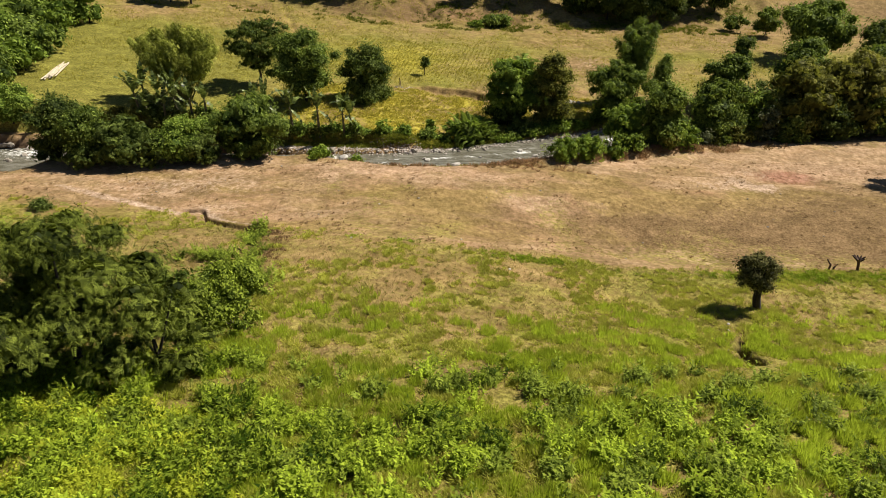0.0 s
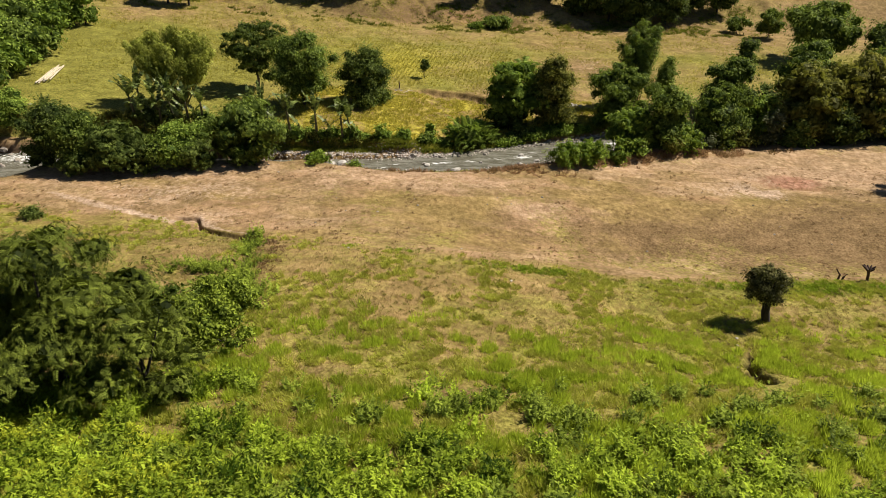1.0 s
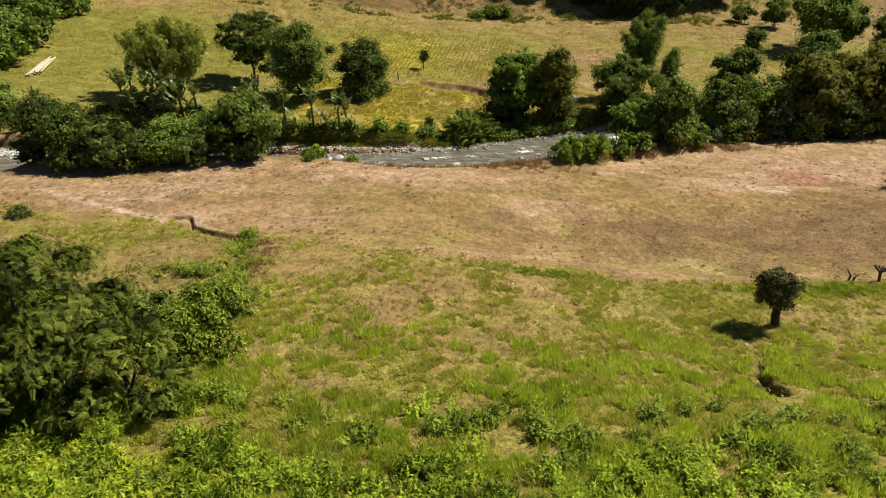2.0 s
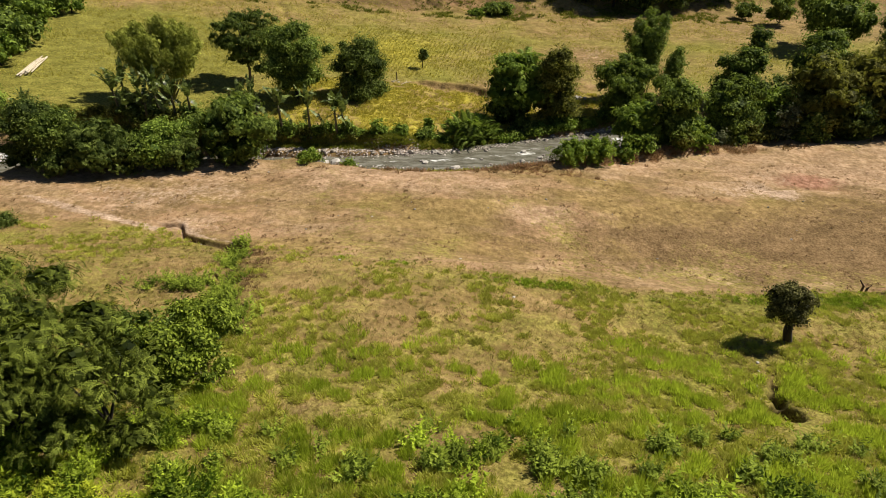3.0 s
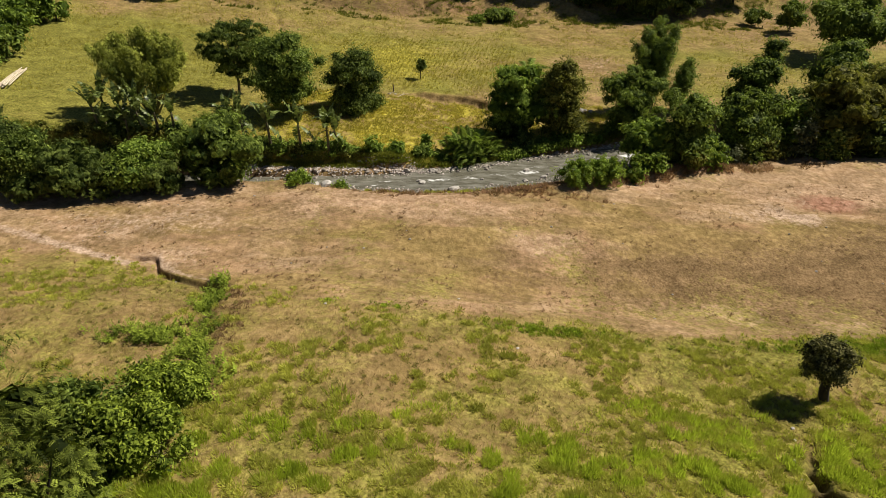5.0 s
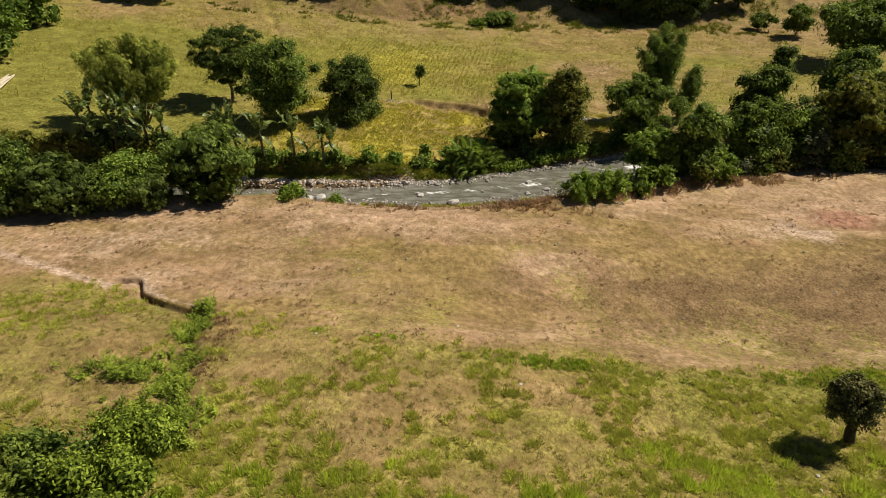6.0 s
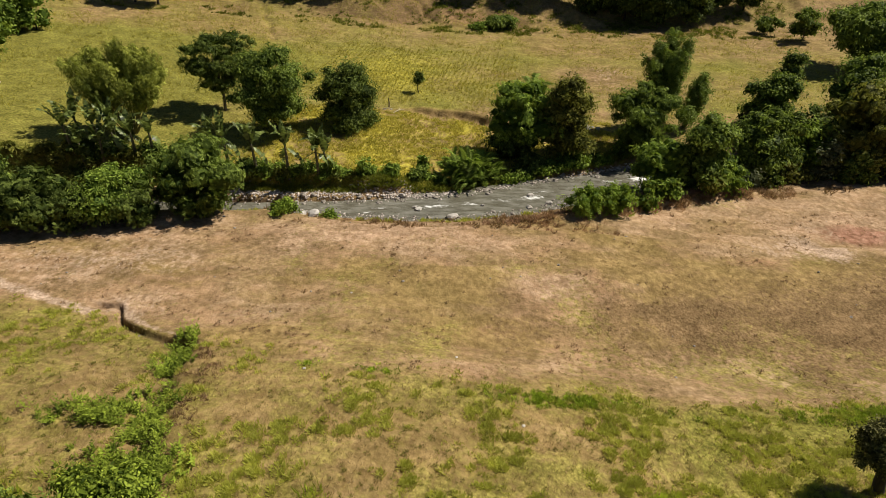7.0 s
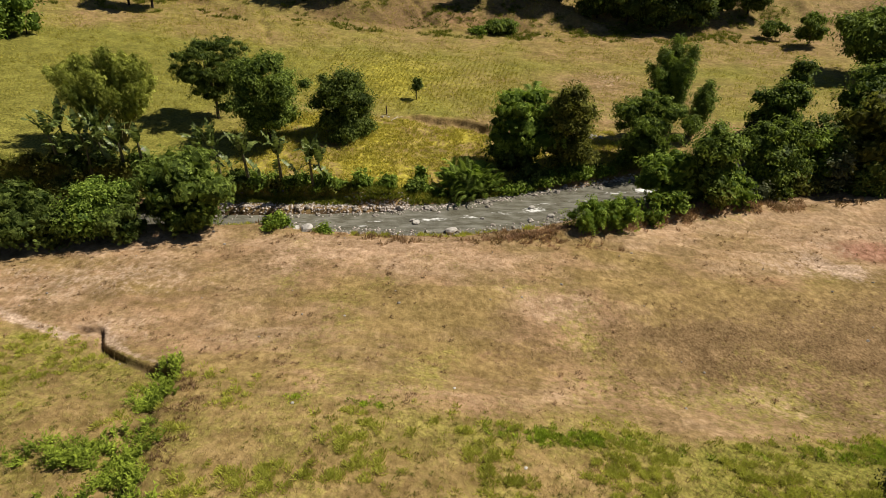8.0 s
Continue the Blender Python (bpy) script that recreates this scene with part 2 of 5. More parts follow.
def fbm(x, y, size, seed=0, octaves=3):
    """Patchy noise of 0 to 1 with patches of about that size."""
    total, amp, out = 0, 1.0, 0
    for o in range(octaves):
        u, v = x / size * 2 ** o + 17.3 * o, y / size * 2 ** o - 9.1 * o
        iu, iv = np.floor(u), np.floor(v)
        fu, fv = u - iu, v - iv
        fu, fv = fu * fu * (3 - 2 * fu), fv * fv * (3 - 2 * fv)
        n = (lattice(iu, iv, seed) * (1 - fu) + lattice(iu + 1, iv, seed) * fu) * (1 - fv) + (lattice(iu, iv + 1, seed) * (1 - fu) + lattice(iu + 1, iv + 1, seed) * fu) * fv
        out, total, amp = out + n * amp, total + amp, amp * .55
    return out / total


def bunches(x, y, size, seed):
    """1 in the middle of scattered round bunches about that far apart, falling to 0 between them."""
    best = np.full(np.shape(x), 9.0)
    iu, iv = np.floor(x / size), np.floor(y / size)
    for i in (-1, 0, 1):
        for j in (-1, 0, 1):
            cx, cy = iu + i + lattice(iu + i, iv + j, seed), iv + j + lattice(iu + i, iv + j, seed + 5)
            reach = .3 + .5 * lattice(iu + i, iv + j, seed + 9)
            best = np.minimum(best, np.hypot(x / size - cx, y / size - cy) / reach)
    return np.clip(1 - best, 0, 1)


# ---- the lie of the land ----
def soft_interp(x, xs, ys, width):
    """Straight pieces between (xs, ys), rounded over the width."""
    return sum(np.interp(x + width * d, xs, ys) * w for d, w in ((-1, .25), (-.5, .25), (0, .0), (.5, .25), (1, .25)))


def blend(a, b, x):
    u = np.clip((x - a) / (b - a), 0, 1)
    return u * u * (3 - 2 * u)


def wave(x, y, size, seed=0.0):
    """A cheap smooth noise of about -1 to 1."""
    u, v = x / size + seed * 1.7, y / size - seed * 2.3
    return (np.sin(1.9 * u + 1.3 * np.sin(1.1 * v + seed)) * np.cos(1.7 * v + 1.1 * np.sin(1.4 * u - seed))
            + .5 * np.sin(3.7 * v - 2.1 * np.sin(1.3 * u)) * np.cos(3.1 * u + seed)) / 1.3


def water_level(x):
    return -9.7 - 0.012 * x


def river_near(x):
    return soft_interp(x, [-200, -70, -27, -16, -5, 3, 12, 29, 37, 60, 90, 200], [86, 92.5, 96.6, 96.4, 95.3, 95.6, 97.8, 105, 108.5, 113, 117, 130], 2)


def river_far(x):
    return soft_interp(x, [-200, -70, -27, -16, -5, 3, 12, 24, 32, 45, 60, 90, 200], [95, 101.5, 99.4, 99.8, 100.7, 101.9, 105, 109.2, 112.2, 116, 119, 124, 137], 2)


def gully_line(y):
    """Where the ditch runs, x by y."""
    return soft_interp(y, [20, 36, 44, 50, 55, 59, 62, 63.5], [-21.5, -18.6, -17.0, -18.3, -19.6, -20.3, -20.6, -21.4], 1)


def stream_head(x):
    return 63.9 + soft_interp(x, [-60, -33, -31, -29.2, -28.5, -28.0, -26, -24.5, -22.6, -21], [6, 4.6, 5.0, 4.7, 3.6, 2.2, 1.0, -.2, -1.1, -1.7], .25) + .5 * (fbm(x, x * 0, 1.2, 66, 2) - .5)


def terrace_edge(x):
    return 131 + 1.2 * wave(x, x * 0, 9, 5) - 0.05 * x + 1.6 * (fbm(x, x * 0, 2.2, 68, 2) - .5)


def trench_line(y):
    """The washed-out trench from the pit up to the lone tree, x by y."""
    return 23.1 + .37 * (y - 36.9) + .12 * np.sin(y * 1.7)


def height(x, y):
    x, y = np.asarray(x, float), np.asarray(y, float)
    rise = soft_interp(y, [-400, -80, -30, 0, 20, 25, 32, 38, 45, 50, 55, 58, 61, 64, 69, 78, 90, 130],
                       [60, 22, 18, 12, 7.2, 5.8, 4.0, 2.5, 1.6, .9, .1, -.8, -2.1, -2.9, -3.7, -4.7, -5.9, -7.5], 2)
    side = soft_interp(x, [-300, -70, -45, -27, -10, 0, 10, 20, 30, 50, 90, 300], [10, 1.8, .6, 0, 0, -.8, -2.3, -3.9, -4.4, -4.8, -5.6, -9], 3)
    side2 = soft_interp(x, [-300, -70, -30, 5, 31, 45, 90, 300], [8, 1.5, .4, -.2, -2.5, -3.2, -3.6, -5], 3)
    near = rise + side * blend(24, 48, y) * (1 - blend(64, 80, y)) + side2 * blend(64, 80, y)
    near = near + .15 * wave(x, y, 5.0, 1) + .30 * (fbm(x, y * 1.5, 3.4, 91) - .5) + (.14 - .02 * blend(58, 62, y)) * (fbm(x, y * 1.2, 1.0, 92, 2) - .5) + .9 * (fbm(x * .4, y * 1.3, 2.6, 93) - .5) * blend(80, 87, y)
    near = near - 2.6 * blend(-57, -64, x) * blend(77, 88, y)
    # a worn ridge along the top of the near bank
    near = near + (.35 + .7 * fbm(x, y, 3, 88)) * np.exp(-((y - river_near(x) + 8.2) / .9) ** 2) * blend(7, 13, x) * (1 - blend(44, 50, x))
    w = water_level(x)
    far = -8.4 - np.where(x < 0, .085, .06) * x + 0.008 * (y - 130)
    far = w + .9 + np.logaddexp(0, (far - w - .9) / .6) * .6
    far = far + .2 * wave(x, y, 7.0, 3) + .45 * (fbm(x, y * 1.5, 4, 94) - .5) + .34 * (fbm(x, y, 1.5, 95, 2) - .5)
    # terrace edge on the far side, and the hill behind the fields
    edge = terrace_edge(x)
    far = far - (.5 + 1.0 * fbm(x, y, 2, 67)) * (1 - blend(-.7, .25, y - edge)) * blend(-7, -2, x) * (1 - blend(12, 17, x))
    foot = 191 + .1 * np.abs(x) + 3 * wave(x, y, 14, 6)
    far = far + .33 * np.maximum(0, y - foot) * (1 - .6 * blend(foot + 40, foot + 200, y)) + (.6 * wave(x, y, 6, 7) + 2.2 * (fbm(x, y, 5, 96) - .5)) * blend(-2, 8, y - foot)
    # two washed-out furrows down the hill
    for x0, y0, x1, y1 in ((-46.5, 196, -37.1, 166), (-8, 206, -1.5, 191)):
        off = x - np.interp(y, [y1, y0], [x1, x0]) - .5 * np.sin(y * .6)
        far = far - .7 * np.exp(-(off / .7) ** 2) * blend(y1 - 2, y1 + 3, y) * (1 - blend(y0, y0 + 4, y))
    # river bed with banks
    a, b = river_near(x), river_far(x)
    bed = w - .5
    fall = np.clip((y - a) / np.interp(x, [-22, -8], [6.0, 9.0]) + 1, 0, 1.03)
    near = bed + (near - bed) * (1 - np.minimum(1, fall * (.82 + .18 * fall)))
    far = bed + (far - bed) * (.36 * blend(-.8, .5, y - b) + .64 * blend(0, 1.8, y - b - 1.0 - 1.5 * (1 - blend(-14, -9, x))))
    z = np.where(y < (a + b) / 2, near, far)
    # ditch through the pasture
    d = np.abs(x - gully_line(y))
    z = z - 1.0 * np.exp(-(d / .9) ** 2) * blend(24, 32, y) * (1 - blend(62.0, 63.0, y))
    # the dry stream head that cuts the edge of the mown field
    c = stream_head(x)
    cut = blend(-62, -34, x) * (1 - blend(-20.6, -19.4, x))
    z = z - (.08 + .75 * blend(-33, -30.5, x) * (.15 + 1.3 * fbm(x, x * 0, 1.9, 65, 2))) * np.exp(-(np.where(y > c, (y - c) / .2, (y - c) / .8)) ** 2) * cut
    # the pit and the trench below the lone tree
    z = z - 2.3 * np.exp(-(((x - 23.2) / 1.0) ** 2 + ((y - 36.9) / 1.15) ** 2) ** 3) - 1.0 * np.exp(-(((x - 23.95) / .5) ** 2 + ((y - 39.3) / .8) ** 2) ** 2)
    z = z - (.3 + .6 * fbm(x * 0, y, 1.1, 64, 1)) * np.exp(-((x - trench_line(y)) / .4) ** 4) * blend(36, 37, y) * (1 - blend(40, 43.5, y))
    return z


def spot(x, y, cx, cy, rx, ry=None):
    return np.exp(-((x - cx) / rx) ** 2 - ((y - cy) / (ry or rx)) ** 2)


def field_edge(x):
    """Where the green pasture ends and the mown field begins."""
    return soft_interp(x, [-120, -60, -34, -30, -26, -21, -15, -9, 5, 20, 30, 47, 90], [74, 72, 69.5, 67.6, 65.6, 63.2, 60.8, 59, 58.6, 58, 58.6, 60.6, 64], 1)


def edge_width(x):
    """Over how far the pasture fades into the mown field."""
    return 3.6 - 2.2 * blend(4, 22, x) - 1.6 * blend(-19, -24, x)


# ---- what covers the land ----
def cover(x, y):
    """Shares of green, soil, yellow, pale and darkened (wet, painted shade) ground."""
    near = y < river_near(x) - 1
    edge = field_edge(x) + 1.6 * (fbm(x, y, 4, 3) - .5)
    pasture = near * (1 - blend(-1, 1, (y - edge + 1.0) / edge_width(x)))
    patch = fbm(x, y, 3.2, 11)
    lush = np.clip(blend(50, 30, y) * .45 + blend(8, 24, x) * .45 + spot(x, y, 12, 56, 16, 2.5) * .4 + spot(x, y, -40, 65, 20, 3.5) * .6 + .3 * blend(-18, -24, x) + .12, 0, 1)
    green = pasture * np.clip(.50 - .2 * blend(6, -4, x) * blend(40, 48, y) + lush * .4 + (patch - .5) * 1.2, 0, 1)
    field = near * (1 - pasture)
    green = green + field * np.clip((fbm(x, y, 7, 5) - .56) * 1.6 + .42 * blend(74, 60, y), 0, .6)
    soil = pasture * np.clip((fbm(x, y, 4, 21) - .56) * 1.8, 0, .5) * (1 - blend(5, 20, x) * .8)
    soil = soil + field * (np.clip((fbm(x, y, 9, 23) - .5) * 1.6, 0, .7) + .3 * spot(x, y, 5, 70, 30, 6) + .8 * spot(x, y, 44, 69, 24, 12) + .4 * spot(x, y, 58, 80, 12, 8))
    pale = field * (np.clip((fbm(x, y, 6, 31) - .5) * 1.5, 0, .6) * blend(76, 88, y) + 1.0 * spot(x, y, 44, 87, 13, 6) * np.clip(fbm(x, y, 4, 33) - .18, 0, 1) + .6 * spot(x, y, -34, 77, 17, 6) + .5 * spot(x, y, -28, 67.5, 7, 2.5)) + .55 * spot(x, y, 34, 153, 15, 16) * np.clip(fbm(x, y, 5, 34) + .2, 0, 1)
    far = y > river_far(x)
    meadow = far * (1 - blend(-1.5, 1.5, y - 131 - .05 * x)) * blend(-34, -22, x) * (1 - blend(17, 26, x))
    crops = far * blend(131, 134, y) * (1 - blend(166, 178, y - .06 * x))
    yellow = meadow * (.50 + 1.1 * (fbm(x, y, 5, 41) - .5)) + crops * (.55 * spot(x, y, -10, 150, 20, 20) + .3 * (fbm(x, y, 8, 43) - .4))
    green = green + far * (.42 * blend(-20, -50, x) * (1 - blend(150, 170, y)) + crops * .25 + .80 - .28 * blend(-4, 10, x) - .28 * blend(163, 170, y) + .5 * spot(x, y, 9, 176, 9, 12) + (fbm(x, y, 9, 45) - .5) * .9) * (1 - .45 * meadow)
    hill = far * blend(178, 192, y)
    soil = soil + far * (.5 * spot(x, y, 32, 152, 14, 18) + .8 * hill * fbm(x, y, 10, 51) + 1.1 * spot(x, y, -22, 199, 26, 8))
    strip = spot(y, x * 0, river_near(x) - 1.4, 0, 1.6, 9) + 1.3 * spot(y, x * 0, river_far(x) + .9, 0, .9, 9)
    soil = soil + 1.3 * near * spot(y, x * 0, river_near(x) - 7.6, 0, 1.1, 9) * blend(7, 13, x) * (1 - blend(44, 50, x)) + .5 * near * spot(y, x * 0, river_near(x) - 5, 0, 2.5, 9) * blend(-2, 13, x)
    scarp = far * np.exp(-((y - terrace_edge(x) + .35) / .9) ** 2) * blend(-8, -3, x) * (1 - blend(11, 16, x))
    soil, pale, green, yellow = soil + .55 * scarp, pale, green * (1 - .7 * scarp), yellow * (1 - scarp)
    soil, pale, green, yellow = soil + .55 * strip, pale + .75 * strip * fbm(x, y, 2, 61), green * (1 - .8 * strip), yellow * (1 - strip)
    tint = .5 + 1.9 * (fbm(x * .6, y * 1.5, 8, 25, 4) - .5) + .30 * spot(x, y, -30, 77, 17, 6) - .35 * spot(x, y, -2, 76, 9, 5) - .22 * spot(x, y, 25, 68, 34, 5) - .45 * spot(x, y, 50, 74, 18, 9) + .30 * blend(80, 86, y) + .12 * spot(x, y, 44, 87, 12, 5) + .25 * spot(x, y, -10, 67, 9, 2.5)
    tint = np.where(far, .22 + .5 * (fbm(x, y, 7, 27) - .5), tint * (1 - pasture) + pasture * .12)
    rust = 1.0 * spot(x, y, 53, 90, 6, 3.5) + .55 * spot(x, y, 36, 82, 6, 3) + .5 * spot(x, y, 6, 66.5, 6, 1.8) + .4 * spot(x, y, -14, 80, 6, 2) + .45 * far * hill * fbm(x, y, 8, 52)
    rust = rust + .5 * near * spot(y, x * 0, river_near(x) - 7.4, 0, 1.0, 9) * blend(9, 14, x) * (1 - blend(42, 48, x)) + 1.0 * far * spot(x, y, -8, 197, 18, 6)
    green = green * (1 - .8 * spot(x, y, 34, 153, 11, 12)) * (1 - .6 * spot(x, y, -8, 197, 20, 7))
    green, soil = green * (1 - .6 * spot(x, y, 18, 18.5, 11, 2.6)), soil + .7 * near * spot(x, y, 18, 18.5, 11, 2.6)
    soil = soil + .8 * pasture * blend(46, 34, y) * np.clip((fbm(x, y * 1.4, 3.4, 114, 2) - .5) * -5, 0, 1)
    soil = soil + .9 * near * spot(x, y * 0, trench_line(y) - .7, 0, .45, 9) * blend(34.5, 36.5, y) * (1 - blend(42, 46, y))
    trail = near * spot(y, x * 0, 68.4 - .42 * (x + 34), 0, .7, 9) * blend(-60, -40, x) * (1 - blend(-31.5, -29.5, x)) + .7 * near * spot(y, x * 0, stream_head(x) + .9, 0, .5, 9) * blend(-31, -27, x) * (1 - blend(-21, -18.5, x))
    pale = pale + .9 * trail
    # the ditch is darkened along its line
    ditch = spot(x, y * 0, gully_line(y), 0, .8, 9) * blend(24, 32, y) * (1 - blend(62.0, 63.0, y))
    # shade put into the colour of pit, trench and stream head face
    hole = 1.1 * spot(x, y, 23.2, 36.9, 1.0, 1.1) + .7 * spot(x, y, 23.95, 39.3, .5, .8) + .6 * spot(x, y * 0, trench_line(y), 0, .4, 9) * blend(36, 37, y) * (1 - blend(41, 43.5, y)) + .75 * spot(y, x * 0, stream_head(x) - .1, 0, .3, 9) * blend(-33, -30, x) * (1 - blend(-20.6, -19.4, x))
    # the river bed is wet earth
    dark_earth = (y > river_near(x) - .2) & (y < river_far(x) + .2)
    damp = np.clip(.55 * ditch + .9 * hole + .8 * dark_earth, 0, 1)
    return dict(green=np.clip(green, 0, 1), soil=np.clip(soil, 0, 1), yellow=np.clip(yellow, 0, 1), pale=np.clip(pale, 0, 1), damp=damp, tint=np.clip(tint, 0, 1), rust=np.clip(rust, 0, 1))


def grid(xs, ys):
    gx, gy = np.meshgrid(xs, ys)
    n = len(xs)
    i, j = np.meshgrid(np.arange(len(ys) - 1), np.arange(n - 1), indexing="ij")
    a = (i * n + j).ravel()
    return gx.ravel(), gy.ravel(), np.stack([a, a + 1, a + 1 + n, a + n], 1)


def build_ground():
    outer = np.array([12, 30, 60, 120, 250, 500, 1000, 1900])
    xs = np.concatenate([-112 - outer[::-1], np.arange(-112, -36, .7), np.arange(-36, -18, .2), np.arange(-18, 19.9, .46), np.arange(20, 27, .16), np.arange(27, 112.1, .7), 112 + outer])
    ys = np.concatenate([14 - outer[::-1], np.arange(14, 34, .4), np.arange(34, 45, .18), np.arange(45, 60.9, .4), np.arange(61, 70, .14), np.arange(70, 128, .6), np.arange(128, 134, .25), np.arange(134, 136, .6), np.arange(136, 214.1, .9), 214 + outer])
    x, y, f = grid(xs, ys)
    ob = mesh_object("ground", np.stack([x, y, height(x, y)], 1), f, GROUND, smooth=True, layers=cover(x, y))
    tagged(ob, "dry pasture and fields sloping down to a river", "ground", kind="structure")


def build_river():
    xs = np.arange(-120, 120.1, .6)
    k = np.linspace(0, 1, 26)
    gx, gk = np.meshgrid(xs, k)
    gy = river_near(gx) - 1.6 + (river_far(gx) - river_near(gx) + 3.2) * gk
    z = water_level(gx) + .05 * wave(gx, gy * 2, 1.6, 3)
    foam = sum(a * spot(gx, gy, cx, cy, rx, ry) for cx, cy, rx, ry, a in
               ((-9.6, 96.7, 1.6, .45, .5), (-7.8, 98.0, 1.4, .4, .5), (-2.0, 98.5, 2.0, .5, .6), (.6, 98.7, 1.5, .5, .5), (4.4, 99.4, 1.6, .5, .65), (9.4, 100.5, 2.4, .5, .5), (13.4, 101.6, 1.7, .8, .8), (14.8, 103.2, 2.4, .4, .5),
                (25.6, 106.8, 2.2, .5, .6), (30.4, 107.8, 2.2, .8, .9), (20, 104.5, 3, .7, .3), (36, 110, 4, 1.5, .6), (44, 113, 6, 1.5, .5), (60, 116, 9, 2, .5), (-68, 99, 8, 2.5, .6), (-50, 98, 9, 2, .45), (-16, 98, 5, .4, .25)))
    n = len(xs)
    i, j = np.meshgrid(np.arange(len(k) - 1), np.arange(n - 1), indexing="ij")
    a = (i * n + j).ravel()
    ob = mesh_object("water", np.stack([gx.ravel(), gy.ravel(), z.ravel()], 1), np.stack([a, a + 1, a + 1 + n, a + n], 1), WATER, smooth=True, layers=dict(foam=foam.ravel()))
    tagged(ob, "shallow grey-green river with white rapids", "river", kind="structure")


build_ground()
build_river()


# ---- leaf shapes ----
LEAF = (np.array([[0, 0, 0], [.5, -.24, .05], [1.0, 0, -.08], [.5, .24, .05]], float), np.array([[0, 1, 2, 3]]))
ROUND = (np.array([[-.6, 0, 0], [0, -.5, .06], [.6, 0, 0], [0, .5, .06]], float), np.array([[0, 1, 2, 3]]))
NARROW = (np.array([[0, 0, 0], [.45, -.07, .04], [1.0, 0, -.22], [.45, .07, .04]], float), np.array([[0, 1, 2, 3]]))


def spray_shape(count, length, width, droop):
    """A twig with leaflets to both sides, hanging towards its tip."""
    vs, fs = [], []
    for i in range(count):
        for side in (-1, 1):
            s = .15 + .85 * i / count
            base = np.array([s, 0, -droop * s * s])
            tip = base + np.array([length * .55, side * length * (.9 - .5 * s), -droop * .5 * length * (1 + s)])
            across = np.array([width * .6, -side * width * .5, 0])
            mid = (base + tip) / 2 + np.array([0, 0, .03])
            n = len(vs)
            vs += [base, mid - across, tip, mid + across]
            fs.append([n, n + 1, n + 2, n + 3])
    return np.array(vs), np.array(fs)


SPRAY = spray_shape(3, .55, .17, .5)
BOUGH = spray_shape(5, .36, .075, .45)
FEATHER = spray_shape(3, .5, .13, .5)


# ---- trees ----
def leaf_area(shape):
    """The area of a leaf shape at size 1."""
    v, f = shape
    q = v[f]
    return float(sum(.5 * np.linalg.norm(np.cross(q[:, 2] - q[:, 0], q[:, 3] - q[:, 1]), axis=1)))


def crown_leaves(rng, lobes, shape, size, share, up, jitter, tuft, core=1.0):
    """Arrays of a crown: each lobe (x, y, z, rx, rz) is an added core of large quads, toned dark as
    the shade inside it and blocking light, with twigs standing out of it, each twig with a handful of leaves. share:
    how much of a lobe its outer leaves cover."""
    P, N, S, T = [], [], [], []
    shade_core = []
    for cx, cy, cz, rx, rz in lobes:
        centre, axes = np.array([cx, cy, cz]), np.array([rx, rx, rz])
        lobe_tone = rng.normal(0, .13)
        k = 40 if rx > .9 else 18
        i = np.arange(k) + .5
        zz, aa = 1 - 2 * i / k, i * 2.39996 + rng.random() * 6
        d = np.stack([np.sqrt(1 - zz * zz) * np.cos(aa), np.sqrt(1 - zz * zz) * np.sin(aa), zz], 1)
        # added core quads: block light, the crown's inner shade put into their tone
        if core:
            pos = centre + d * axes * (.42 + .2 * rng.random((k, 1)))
            shade_core.append(oriented(ROUND, pos, d + rng.normal(0, .3, (k, 3)), core * rx * (.55 + .3 * rng.random(k)) * (1 if rx > .9 else 1.4), np.clip(.06 + .5 * lobe_tone + .2 * rng.random(k), 0, 1), rng))
        twigs = max(3, int(share * 12.6 * rx * rx * (.3 + .7 * rz / rx) / (leaf_area(shape) * size * size * tuft)))
        d = rng.normal(size=(twigs, 3))
        d /= np.linalg.norm(d, axis=1)[:, None]
        d[:, 2] = np.where(d[:, 2] < -.55, -d[:, 2] * .7, d[:, 2])
        reach = .62 + .36 * rng.random(twigs) + np.where(rng.random(twigs) < .28, .5 * rng.random(twigs), 0)
        knot = centre + d * reach[:, None] * axes
        knot = np.repeat(knot, tuft, 0) + rng.normal(0, .5 * size + .06 * rx, (twigs * tuft, 3)) * np.array([1, 1, .75])
        way = np.repeat(d, tuft, 0) + rng.normal(0, jitter, (twigs * tuft, 3))
        way[:, 2] += up
        P.append(knot), N.append(way)
        S.append(size * (.65 + .7 * rng.random(twigs * tuft)))
        T.append(np.clip(.5 + 1.1 * lobe_tone + np.repeat(rng.normal(0, .17, twigs), tuft) + .22 * rng.normal(size=twigs * tuft), 0, 1))
    P, N, S, T = (np.concatenate(q) for q in (P, N, S, T))
    return merge([oriented(shape, P - N / (np.linalg.norm(N, axis=1)[:, None] + 1e-9) * .02, N, S, T, rng)] + shade_core)


